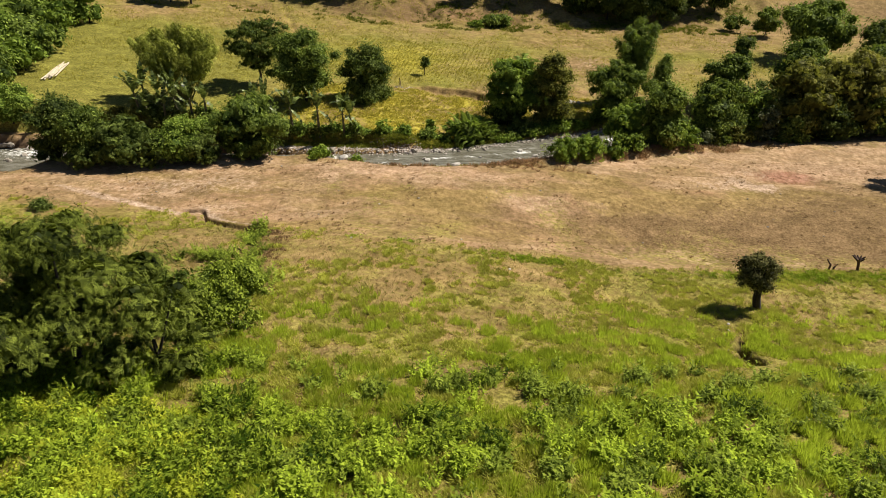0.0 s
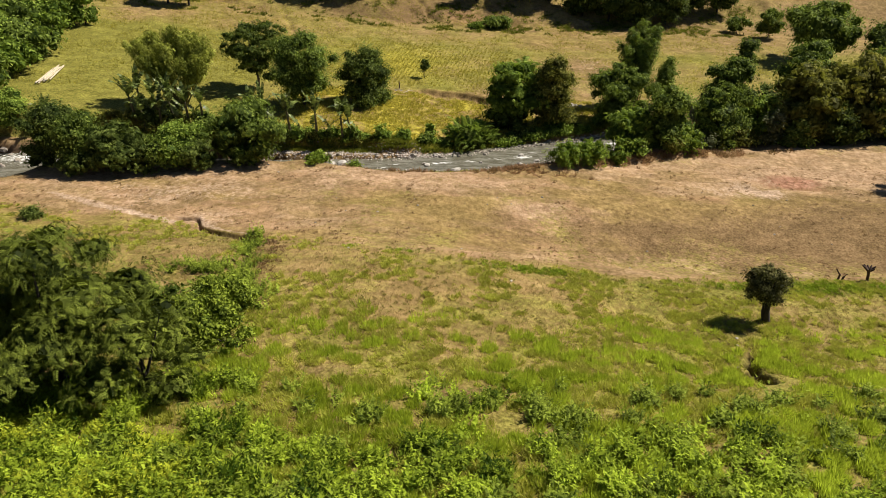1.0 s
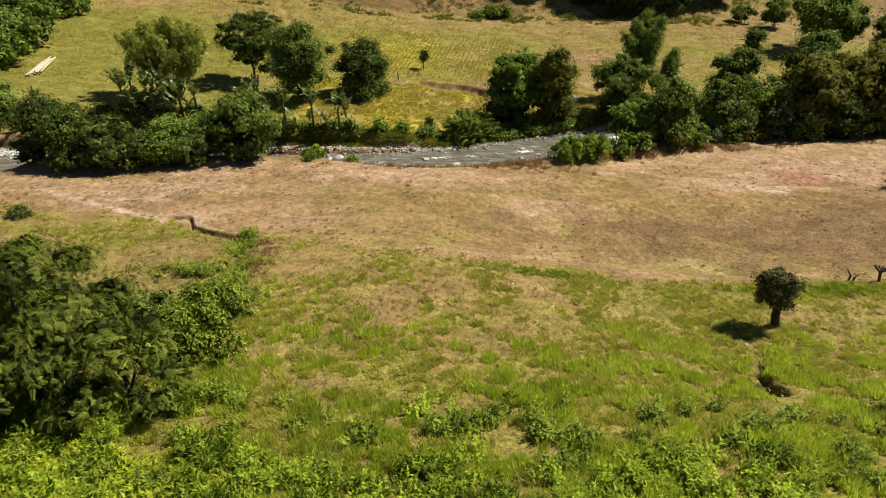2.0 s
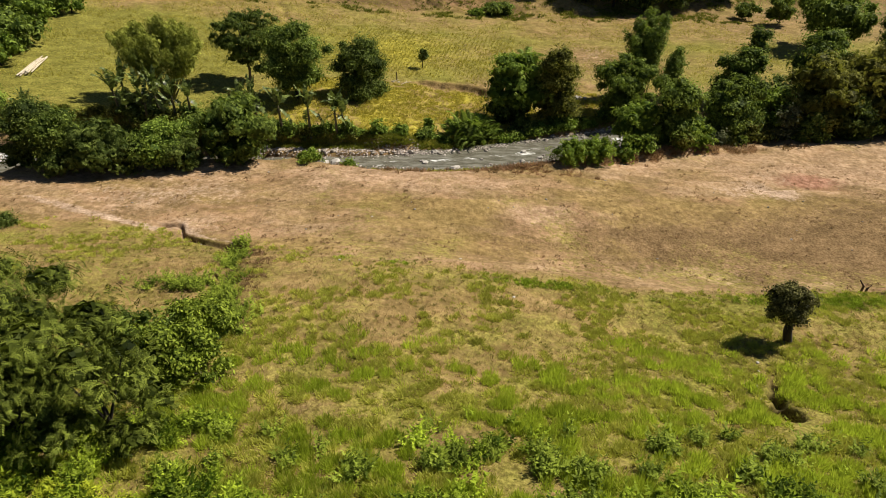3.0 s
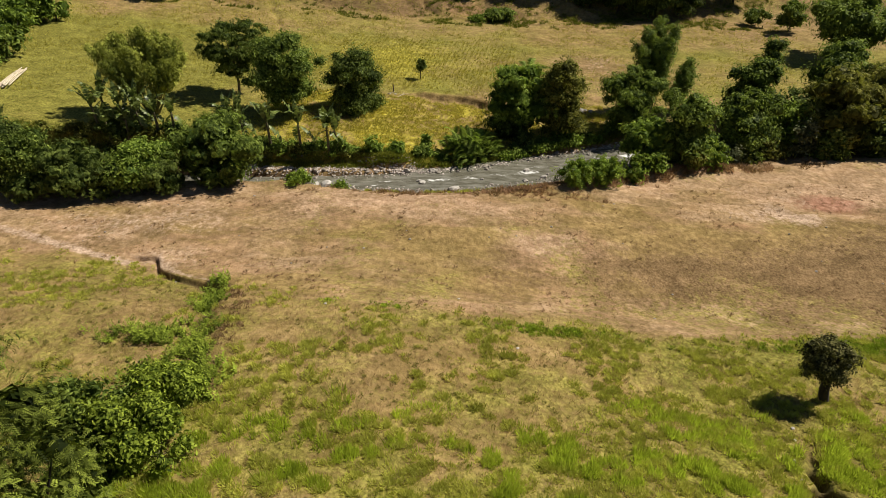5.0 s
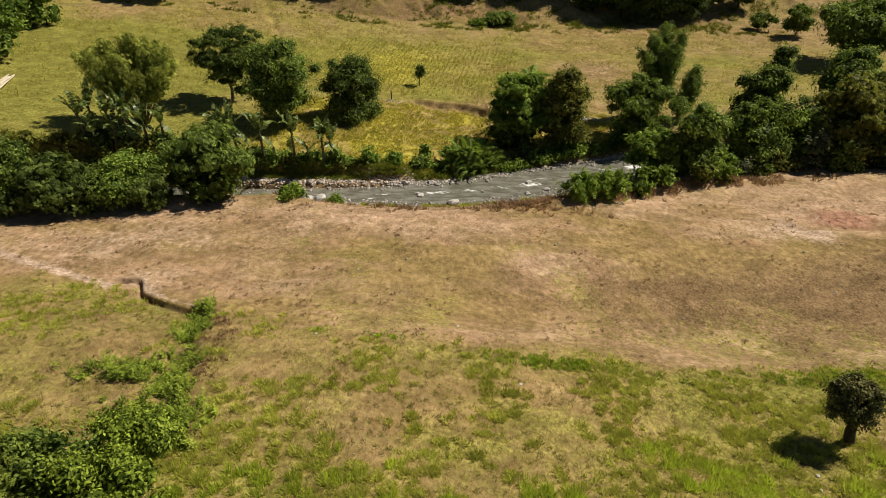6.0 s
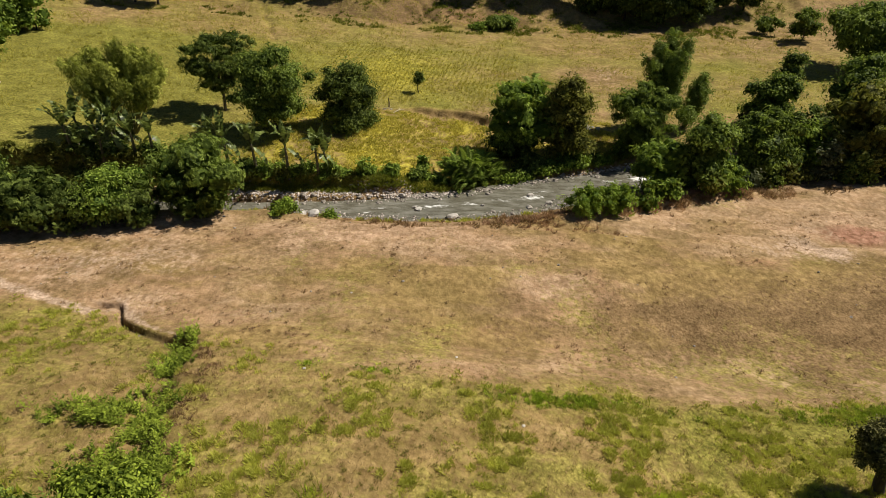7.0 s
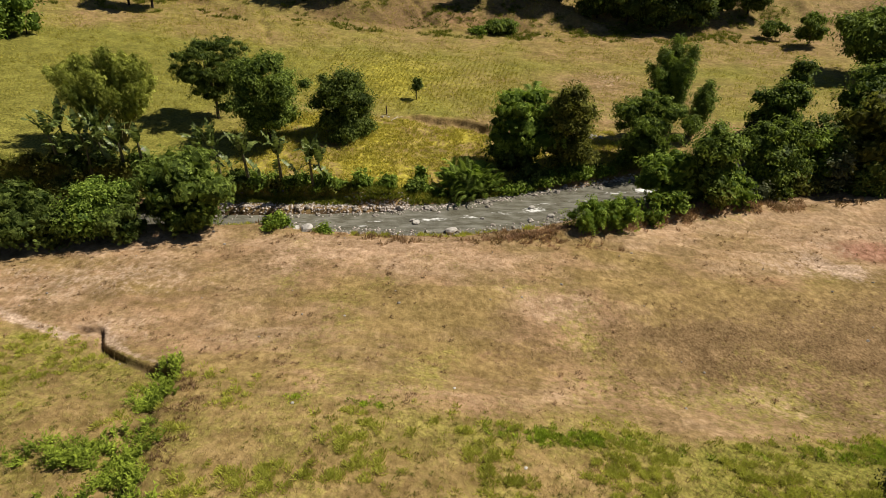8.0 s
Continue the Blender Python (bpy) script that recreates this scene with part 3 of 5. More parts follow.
def tree(name, x, y, tall, radius, label, leaf=LEAF_MID, wood=BARK_GREY, trunk=.22, clear=.3, lobes=16, size=.42, share=.62, seed=1, flat=.8, lean=(0, 0), shape=LEAF, sink=.15, lobe_size=.37, category="tree", top_heavy=0.0, up=.3, jitter=.45, foot=.55, peak=2.6, tuft=7, core=.85):
    """A tree or shrub: trunk, limbs and a lumpy crown of leaves. clear: the share of its height below the crown; foot: how wide the crown is at its lower end; peak: how blunt its top."""
    rng = np.random.default_rng(seed)
    lobes, radius = int(lobes * 1.25), radius * 1.1
    size = size * (1 + .14 * blend(75, 95, y))
    base = Vector((x, y, float(height(x, y)) - sink))
    top = new(name)
    top.location = base
    tagged(top, label, category)
    mid = np.array([lean[0] * tall * .6, lean[1] * tall * .6, tall * (clear + (1 - clear) * .5)])
    rz = tall * (1 - clear) / 2
    spots, tries = [], 0
    while len(spots) < lobes and tries < 4000:
        tries += 1
        up_down = 2 * rng.random() - 1
        s = radius * lobe_size * (.55 + .9 * rng.random())
        girth = (1 - abs(up_down) ** peak) ** .5 if up_down > 0 else 1 - (1 - foot) * up_down ** 2
        reach = max(.05, radius - s * .8) * girth * (1 + top_heavy * up_down) * rng.random() ** .35 * (.72 + .5 * rng.random())
        a = rng.random() * 2 * np.pi
        p = mid + np.array([np.cos(a) * reach, np.sin(a) * reach, up_down * max(.1, rz - s * flat * .7)])
        if all(np.linalg.norm(p - q[:3]) > .55 * (s + q[3]) * .8 for q in spots) or tries > 3000:
            spots.append(np.array([*p, s, s * flat]))
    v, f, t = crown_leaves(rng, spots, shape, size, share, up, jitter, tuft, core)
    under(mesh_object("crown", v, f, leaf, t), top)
    knee = np.array([lean[0] * tall * .25 + rng.normal(0, .08), lean[1] * tall * .25, tall * max(.25, clear * 1.15)])
    bend = knee * .5 + np.array([rng.normal(0, .12), rng.normal(0, .12), 0])
    r = trunk
    stem = under(mesh_object("trunk", *tube([(0, 0, -.2), (0, 0, .3), bend, knee, knee * .4 + mid * .6], [r * 1.45, r * 1.1, r, r * .85, r * .45])[:2], wood, smooth=True), top)
    for s in sorted(spots, key=lambda s: -s[3])[:(7 if clear > .1 else 4)]:
        half = (knee + s[:3]) / 2 + np.array([rng.normal(0, .25), rng.normal(0, .25), .2])
        under(mesh_object("limb", *tube([knee * .92, half, s[:3]], [r * .5, r * .3, r * .1], 5)[:2], wood, smooth=True), stem)
    return top


def bamboo(x, y, tall, radius, label, seed=1, culms=46, leaves=150, leaf=LEAF_BAMBOO, size=.6, low=.38, flare=1.7, droop=.2, plumes=(), girth=1.0):
    """A clump of arching culms; round each hangs a plume of feathery leaves, widest two thirds up.
    plumes: (direction in degrees, reach, height) shared among the culms."""
    rng = np.random.default_rng(seed)
    top = new("bamboo_clump")
    top.location = (x, y, float(height(x, y)) - .1)
    tagged(top, label, "bamboo")
    P, N, T = [], [], []
    for i in range(culms):
        a, out = rng.random() * 2 * np.pi, radius * (.1 + .9 * rng.random() ** .6)
        h = tall * (.75 + .25 * rng.random()) * (1 - .1 * out / radius)
        if plumes:
            way, far_out, share = plumes[i % len(plumes)]
            a, out = radians(way) + rng.normal(0, .25), radius * far_out * (.7 + .3 * rng.random())
            h = tall * share * (.86 + .14 * rng.random())
        s = np.linspace(0, 1, 8)
        rad = .8 * rng.random() + out * s ** flare
        pts = np.stack([np.cos(a) * rad, np.sin(a) * rad, h * (s - droop * (out / radius) * s ** 5)], 1)
        under(mesh_object("culm", *tube(pts, .06 - .045 * s, 5)[:2], CULM, smooth=True), top)
        k = low + (1 - low) * rng.random(leaves) ** .8
        c = np.stack([np.interp(k, s, pts[:, j]) for j in range(3)], 1)
        wide = girth * np.sin(np.pi * np.clip((k - low) / (1 - low) * .82 + .1, 0, 1)) ** .7
        w = rng.normal(size=(leaves, 3))
        w *= (wide * (.35 + .65 * rng.random(leaves)) / np.linalg.norm(w, axis=1))[:, None]
        P.append(c + w)
        nn = w / (np.linalg.norm(w, axis=1)[:, None] + 1e-6) + rng.normal(size=(leaves, 3)) * .35
        nn[:, 2] += .35
        N.append(nn)
        T.append(np.clip(.45 + rng.normal(0, .16) + .2 * rng.normal(size=leaves), 0, 1))
    P, N, T = np.concatenate(P), np.concatenate(N), np.concatenate(T)
    v, f, t = oriented(FEATHER, P, N, size * (.6 + .8 * rng.random(len(P))), T, rng)
    under(mesh_object("crown", v, f, leaf, t), top)
    return top


def banana_leaf_mesh(seed, length=3.1, width=.45, droop=1.0):
    """One arching banana leaf, folded at its midrib and torn at the edges."""
    rng = np.random.default_rng(seed)
    n = 11
    s = np.linspace(0, 1, n)
    spine = np.stack([length * (s - .15 * droop * s ** 3), 0 * s, length * (.6 * s - .62 * droop * s ** 2.4)], 1)
    vs, fs = [], []
    for i in range(n - 1):
        for side in (-1, 1):
            gap = rng.random() * .07 if rng.random() < .7 else 0
            w0, w1 = (width * np.sin(np.pi * min(1, .08 + .92 * q) ** .8) ** .6 if q > .14 else .03 for q in (s[i], s[i + 1]))
            sag = rng.normal(.12, .08)
            a, b = spine[i], spine[i + 1]
            n0 = len(vs)
            vs += [a, b, b + np.array([-gap, side * w1, .05 - sag]), a + np.array([gap, side * w0, .05 - sag])]
            fs.append([n0, n0 + 1, n0 + 2, n0 + 3])
    v = np.array(vs)
    ob = mesh_object("leaf", v, np.array(fs), LEAF_BANANA, np.clip(.5 + .3 * rng.normal(size=len(fs)).repeat(4), 0, 1))
    me = ob.data
    bpy.data.objects.remove(ob)
    return me


BANANA_LEAVES = [banana_leaf_mesh(s, droop=d) for s, d in ((1, .4), (2, .7), (3, .25), (4, 1.2), (5, .85))]


def banana(x, y, tall, seed, label="tall banana plant with torn arching leaves"):
    rng = np.random.default_rng(seed)
    top = new("banana_plant")
    top.location = (x, y, float(height(x, y)) - .1)
    tagged(top, label, "banana plant", "bananas on the river bank")
    stem = tall * .62
    tip = np.array([rng.normal(0, .3), rng.normal(0, .15), stem])
    under(mesh_object("stem", *tube([(0, 0, -.2), tip * .5 + np.array([.05, 0, 0]), tip], [.25, .2, .12], 7)[:2], BANANA_STEM, smooth=True), top)
    count = 8 + int(rng.integers(3))
    k = tall / 6
    for i in range(count):
        # two dead leaves hang down the stem, the youngest stand up, the rest arch outward
        up = -62 + 14 * rng.random() if i < 2 else 26 + 26 * rng.random() if i < count - 5 else 50 + 28 * rng.random()
        ob = new("leaf", BANANA_LEAVES[int(rng.integers(5))])
        ob.parent = top
        ob.matrix_basis = Matrix.Translation(tip * (1 - .05 * (count - i) / count)) @ pose(0, 0, 0, 0, 0, 360 * i * .382 + rng.normal(0, 14)) @ pose(0, 0, 0, 0, -(up - 12), 0) @ Matrix.Diagonal((k * (.9 + .35 * rng.random()), k * (.85 + .4 * rng.random()), k * 1.1, 1))
    return top


# ---- trees across the river ----
rng = np.random.default_rng(59)
bamboo(-46.2, 112.4, 13.0, 8.2, "broad feathery bamboo clump fanning out over banana plants", 3, 76, 190, size=.52, low=.42, flare=.9, droop=.05, girth=1.3,
       plumes=((178, 1.0, .90), (172, .75, .98), (165, .45, 1.03), (100, .35, 1.06), (260, .35, .92), (20, .4, 1.02), (5, .7, .96), (-8, .88, .86), (215, .7, .80), (320, .6, .78), (60, .6, .98), (125, .6, .98)))
tree("tree", -35.8, 124.2, 12.6, 5.8, "airy flat-topped tree with a bare forked trunk", LEAF_DARK, BARK_GREY, .24, .30, 44, .42, .42, 5, .45, shape=SPRAY, lobe_size=.22, top_heavy=.35, jitter=.5, foot=.6, peak=3, core=.5)
tree("tree", -25.6, 117.0, 13.6, 5.8, "dark leafy tree shading the meadow edge", LEAF_MID, BARK_DARK, .28, .14, 34, .36, .55, 6, .75, lobe_size=.3, foot=.6, peak=3)
tree("tree", -14.9, 121.4, 10.6, 4.5, "dense dark mango tree with a crown down to the grass", LEAF_DARK, BARK_DARK, .3, -.04, 30, .36, .75, 7, .85, lobe_size=.31, foot=.88, peak=1.7)
tree("sapling", -4.0, 140.0, 4.3, 1.15, "small lone tree with a thin trunk in the field", LEAF_DARK, BARK_DARK, .09, .36, 9, .3, .36, 8, 1.0, lobe_size=.5)
tree("thicket", 12.6, 114.6, 12.2, 5.3, "bright green feathery bamboo thicket with a dark underside", LEAF_LIGHT, BARK_DARK, .2, .26, 26, .52, .36, 9, .5, shape=SPRAY, lobe_size=.36, up=.3, jitter=.4, category="shrub", top_heavy=.12, peak=2.2, foot=.7)
tree("thicket", 12.0, 114.2, 5.0, 4.0, "dark low foliage beneath the bamboo thicket", LEAF_DARK, BARK_DARK, .12, .0, 12, .48, .5, 909, .8, category="shrub", foot=.8)
tree("tree", 19.6, 113.4, 12.6, 4.2, "dense upright tree with olive-brown leaves", LEAF_OLIVE, BARK_DARK, .26, -.02, 34, .40, .62, 10, .95, lobe_size=.3, foot=.85, peak=2.0)
tree("tree", 32.4, 116.5, 11.0, 5.8, "grey-green spreading tree behind the river", LEAF_MID, BARK_GREY, .25, .12, 28, .44, .55, 11, .6, shape=SPRAY, lobe_size=.3)
bamboo(38.8, 127.4, 15.8, 5.6, "tall dark bamboo plume", 12, 44, 100, LEAF_MID, .8, .22, 1.2, .1, girth=1.6, plumes=((180, .55, 1.0), (90, .3, 1.04), (0, .35, 1.0), (270, .4, .9), (200, .8, .86)))
bamboo(41.9, 125.6, 10.2, 3.4, "lower bamboo shoots leaning aside", 13, 22, 80, LEAF_MID, .75, .15, 1.2, .1, girth=1.7, plumes=((0, .6, 1.0), (30, .9, .86), (-40, .7, .8)))
tree("tree", 31.0, 102.6, 8.6, 3.8, "leafy green tree on the river bank", LEAF_LIGHT, BARK_DARK, .2, -.02, 22, 0.46, .36, 14, .85, shape=SPRAY)
tree("tree", 37.0, 103.0, 11.8, 4.0, "dark green narrow tree on the river bank", LEAF_MID, BARK_DARK, .22, .0, 22, 0.41, .36, 15, .95)
tree("shrub", 40.2, 102.6, 5.6, 3.4, "pale-leaved shrub on the eroded bank", LEAF_LIGHT, BARK_GREY, .1, .05, 14, 0.48, .36, 16, .8, category="shrub")
tree("shrub", 37.6, 100.6, 4.2, 2.3, "thin shrub hanging over the bank", LEAF_OLIVE, BARK_DARK, .08, .05, 10, 0.37, .36, 17, .8, category="shrub")
tree("tree", 48.8, 110.0, 11.0, 4.8, "green tree at the wood's edge", LEAF_MID, BARK_DARK, .22, -.04, 20, 0.44, .36, 18, .85)
tree("tree", 56.0, 125.5, 11.0, 4.2, "dark green tree behind the river", LEAF_MID, BARK_DARK, .25, -.04, 22, 0.44, .36, 19, .9)
tree("tree", 59.5, 128.5, 14.2, 3.0, "tall narrow dark tree above the wood", LEAF_DARK, BARK_DARK, .22, .12, 18, 0.41, .36, 20, 1.0)
tree("shrub", 57.6, 108.6, 6.2, 2.4, "greyish-leaved shrub at the wood's edge", LEAF_GREY, BARK_GREY, .1, .05, 14, 0.41, .36, 21, .8, category="shrub")
tree("tree", 64.2, 112.5, 13.6, 6.4, "wide olive-green tree on the river bank", LEAF_OLIVE, BARK_DARK, .3, -.04, 28, 0.53, .36, 22, .75, shape=SPRAY, jitter=.35)
tree("tree", 75.0, 115.0, 14.8, 7.2, "wide yellowish-green tree on the river bank", LEAF_GOLD, BARK_DARK, .3, -.04, 28, 0.55, .36, 23, .75, shape=SPRAY, jitter=.35)
tree("tree", 84.0, 121.0, 15.0, 6.5, "dark tree in the riverside wood", LEAF_MID, BARK_DARK, .3, -.04, 24, 0.48, .36, 24, .85)
tree("tree", 70.0, 124.0, 13.5, 5.6, "dark tree in the riverside wood", LEAF_MID, BARK_DARK, .3, -.04, 24, 0.48, .36, 25, .85)
tree("tree", 93.0, 116.0, 13.0, 6.5, "dark tree in the riverside wood", LEAF_MID, BARK_DARK, .3, -.04, 22, 0.48, .36, 26, .85)
for i, (x, y, h, r, leaf) in enumerate(((50.5, 121, 3.4, 2.4, LEAF_DARK), (53.5, 124, 4.2, 2.6, LEAF_DUSKY), (56.5, 119.5, 3.6, 2.6, LEAF_DARK), (51.8, 116.2, 2.8, 2.2, LEAF_DUSKY), (58.8, 123, 4.6, 2.8, LEAF_MID), (48.2, 127.5, 2.2, 1.3, LEAF_DARK))):
    tree("shrub", x, y, h, r, "dark bush between the river and the field", leaf, BARK_DARK, .08, .0, 10, .4, .38, 820 + i, .8, lobe_size=.42, category="shrub")
tree("tree", 71.5, 87.0, 9.5, 4.2, "leafy tree standing at the edge of the mown field", LEAF_MID, BARK_DARK, .25, .25, 22, .45, .4, 627, .8)
tree("tree", 91.5, 161.0, 14.0, 7.6, "broad shady tree with a visible trunk on the far field", LEAF_MID, BARK_DARK, .4, .18, 30, 0.57, .36, 27, .75)
tree("tree", 104.0, 152.0, 12.0, 6.5, "leafy tree on the far field", LEAF_DARK, BARK_DARK, .3, .1, 22, 0.57, .36, 28, .8)
tree("tree", 90.0, 184.0, 8.0, 4.0, "light green young tree on the far slope", LEAF_MID, BARK_GREY, .15, .12, 14, 0.52, .36, 29, .8)
tree("shrub", 84.0, 190.0, 5.0, 3.2, "bush on the far slope", LEAF_MID, BARK_GREY, .1, .05, 10, 0.52, .36, 30, .8, category="shrub")
for i, (x, y, h, r, clear) in enumerate(((49, 199, 13, 6.5, .02), (57.5, 198, 15, 7, .02), (66, 199, 15, 6.5, .05), (42, 203, 13, 6, .02), (84, 207, 14, 6, .1), (75, 205, 14, 6, .1), (32, 207, 14, 5.5, .05), (25, 208, 13, 5, .05),
                                         (10, 205, 13, 4.0, .1), (-22, 206, 14, 5, .1), (-31, 207, 14, 5, .1), (-39, 206, 13, 4.5, .1), (-70.5, 188.5, 12, 5.0, .3), (-76.5, 189.5, 12, 4.6, .3))):
    tree("tree", x, y, h, r, "tall dark tree on the hillside above the fields", LEAF_DARK, BARK_DARK, .28, clear, 22, 0.57, .36, 40 + i, .75)
tree("shrub", 15.5, 191.5, 3.2, 4.6, "low green thicket at the foot of the hill", LEAF_MID, BARK_GREY, .1, .0, 14, 0.46, .36, 55, .5, category="shrub")
tree("shrub", 9.5, 189.5, 1.8, 2.6, "low green thicket at the foot of the hill", LEAF_LIGHT, BARK_GREY, .08, .0, 10, 0.46, .36, 56, .5, category="shrub")

for i, (x, y, h, r) in enumerate(((66, 118.5, 10, 4.5), (53, 118, 5.5, 3.0), (60, 119, 8, 4), (72, 120, 12, 5), (79.5, 112, 11, 5), (56.5, 111.5, 8.5, 3.6), (69.5, 108.8, 7, 3.6), (87, 111, 10, 5), (62, 107.6, 5, 2.6))):
    tree("tree", x, y, h, r, "dark bushy tree in the riverside wood", (LEAF_MID, LEAF_LIGHT, LEAF_DARK, LEAF_GOLD)[i % 4], BARK_DARK, .18, -.05, 18, 0.48, .36, 640 + i, .85)
for i in range(26):
    x = 44 + 46 * rng.random() if i else 44
    tree("shrub", x, 104.5 + .19 * (x - 44) + 3.5 * rng.random(), 1.6 + 2.2 * rng.random(), 1.5 + 1.1 * rng.random(), "dark undergrowth at the edge of the wood", (LEAF_MID, LEAF_OLIVE, LEAF_LIGHT, LEAF_GREY)[i % 4], BARK_DARK, .05, .0, 7, 0.46, .36, 660 + i, .8, lobe_size=.5, category="shrub")

# dark plantation in the corner beyond the river
rng = np.random.default_rng(60)
for i in range(50):
    u, v = rng.random(), rng.random()
    x, y = -76.5 - 22 * u, 106 + 56 * v
    x -= (y - 112) * .13
    tree("plantation_tree", x, y, 6.0 + 2.6 * rng.random(), 3.2 + .8 * rng.random(), "dense dark plantation tree", LEAF_LIGHT if i % 3 else LEAF_MID, BARK_DARK, .14, .03, 11, .62, .26, 100 + i, .95, lobe_size=.45)

# bushes along the near bank
tree("tree", -54.5, 87.2, 9.0, 4.6, "dark bushy tree on the river bank", LEAF_DARK, BARK_DARK, .2, .1, 20, .32, .36, 61, .85)
tree("tree", -50.0, 85.2, 7.8, 3.6, "green-leaved bushy tree on the river bank", LEAF_MID, BARK_DARK, .2, .1, 18, .32, .36, 62, .9)
tree("shrub", -45.4, 85.2, 6.8, 4.6, "dense greyish-green bush on the river bank", LEAF_DARK, BARK_DARK, .15, .0, 22, .42, .36, 63, .8, shape=SPRAY, category="shrub")
tree("shrub", -37.6, 87.2, 6.6, 4.2, "rounded light green tree on the river bank", LEAF_LIGHT, BARK_DARK, .18, .02, 22, .32, .36, 64, .85, category="shrub")
tree("tree", -28.8, 90.6, 9.0, 5.6, "dense rounded green tree on the river bank", LEAF_MID, BARK_DARK, .22, .03, 26, .42, .36, 65, .85, shape=SPRAY)
tree("shrub", -34.2, 86.0, 4.6, 3.0, "dark low bush on the river bank", LEAF_DARK, BARK_DARK, .1, .0, 12, .32, .36, 66, .8, shape=SPRAY, category="shrub")
tree("shrub", -41.2, 84.2, 5.2, 3.0, "dark low bush on the river bank", LEAF_DARK, BARK_DARK, .1, .0, 12, .32, .36, 67, .8, shape=SPRAY, category="shrub")
tree("tree", -73.5, 104.5, 6.8, 4.6, "light green tree on the river bank", LEAF_LIGHT, BARK_DARK, .2, .1, 18, .32, .36, 68, .7)
tree("shrub", -18.6, 90.4, 2.2, 1.7, "bright yellow-green bush on the near shore", LEAF_FRESH, BARK_GREY, .05, .0, 9, .34, .7, 791, .9, lobe_size=.42, category="shrub", sink=.3)
tree("shrub", -13.2, 90.2, 1.2, 1.1, "small bright green bush on the near shore", LEAF_FRESH, BARK_GREY, .04, .0, 7, .3, .7, 792, .9, lobe_size=.45, category="shrub", sink=.2)
tree("shrub", 27.6, 95.6, 4.4, 1.9, "small bright bush on the eroded bank", LEAF_LIGHT, BARK_DARK, .1, .0, 10, 0.46, .36, 73, .9, category="shrub")
tree("shrub", 31.4, 98.6, 3.4, 1.8, "small bright bush on the eroded bank", LEAF_LIGHT, BARK_DARK, .08, .0, 10, 0.46, .36, 74, .9, category="shrub")
rng = np.random.default_rng(75)
for i in range(30):
    x = -28 + 62 * rng.random()
    big = rng.random() ** 2
    tree("shrub", x, float(river_far(x)) + 3.2 + 1.4 * rng.random(), .8 + 1.6 * big, 1.0 + 1.0 * big, "low green bush on the far river bank", (LEAF_MID, LEAF_DARK, LEAF_LIGHT)[i % 3], BARK_DARK, .05, .0, 7, 0.41, .36, 200 + i, .8, lobe_size=.55, category="shrub")
for x, y in ((-15, 103.6), (-10.5, 104.6), (-2.2, 108.3)):
    tree("shrub", x, y, 2.8, 1.3, "upright light green bush on the yellow meadow", LEAF_LIGHT, BARK_DARK, .05, .0, 8, 0.41, .36, 240 + int(abs(x)), 1.0, category="shrub")

for i in range(30):
    x = -36 + 24 * rng.random()
    tree("shrub", x, float(river_far(x)) + 3.4 + 1.6 * rng.random(), .5 + .6 * rng.random(), .8 + .5 * rng.random(), "low green undergrowth beneath the banana plants", (LEAF_OLIVE, LEAF_MID, LEAF_LIGHT)[i % 3], BARK_DARK, .05, .0, 6, 0.41, .36, 260 + i, .8, lobe_size=.55, category="shrub")

for i in range(22):
    x = -50 + 16 * rng.random()
    tree("shrub", x, float(river_far(x)) + .8 + 5.5 * rng.random(), 1.0 + 1.0 * rng.random(), 1.3 + .8 * rng.random(), "dark undergrowth on the far river bank", (LEAF_MID, LEAF_OLIVE, LEAF_DARK)[i % 3], BARK_DARK, .05, .0, 7, 0.44, .36, 600 + i, .8, lobe_size=.5, category="shrub")

tree("shrub", -57.2, 86.6, 4.2, 2.2, "dark bush on the river bank", LEAF_DARK, BARK_DARK, .12, .0, 12, .39, .4, 69, .85, category="shrub")
tree("shrub", -50.5, 83.0, 3.4, 2.6, "dark low bush on the river bank", LEAF_DARK, BARK_DARK, .1, .0, 12, 0.37, .36, 78, .8, shape=SPRAY, category="shrub")

for i in range(16):
    x = 9.5 + 17 * (i + rng.random()) / 16
    tree("shrub", x, float(river_far(x)) + 1.7 + .8 * rng.random(), .8 + .9 * rng.random(), .8 + .6 * rng.random(), "low bright green bush on the sandy far shore", (LEAF_FRESH, LEAF_LIGHT)[i % 2], BARK_DARK, .04, .0, 6, 0.39, .36, 700 + i, .8, lobe_size=.55, category="shrub")

for i in range(14):
    x = -60 + 12 * rng.random()
    tree("shrub", x, float(river_far(x)) + 1.0 + 3.5 * rng.random(), .8 + .9 * rng.random(), 1.0 + .8 * rng.random(), "brownish undergrowth on the far river bank", (LEAF_OLIVE, LEAF_GOLD)[i % 2], BARK_DARK, .05, .0, 7, 0.44, .36, 740 + i, .8, lobe_size=.5, category="shrub")

# bananas
for i, (x, y, h) in enumerate(((-25.6, 103.4, 6.2), (-21.2, 103.6, 6.1), (-16.9, 103.4, 6.3), (-15.6, 103.8, 5.2), (-29.6, 104.2, 6.3), (-32.0, 103.8, 6.0), (-51.4, 104.6, 7.0), (-49.8, 103.8, 6.4),
                               (-47.2, 104.0, 5.9), (-45.0, 104.8, 5.9), (-42.8, 104.8, 6.2), (-40.6, 105.4, 5.6), (-46.0, 106.4, 6.8), (-50.8, 106.2, 7.4), (-48.4, 106.6, 6.8), (-66.5, 104.4, 5.4))):
    banana(x, y, h * (1.12 if x > -36 else .98), 300 + i)


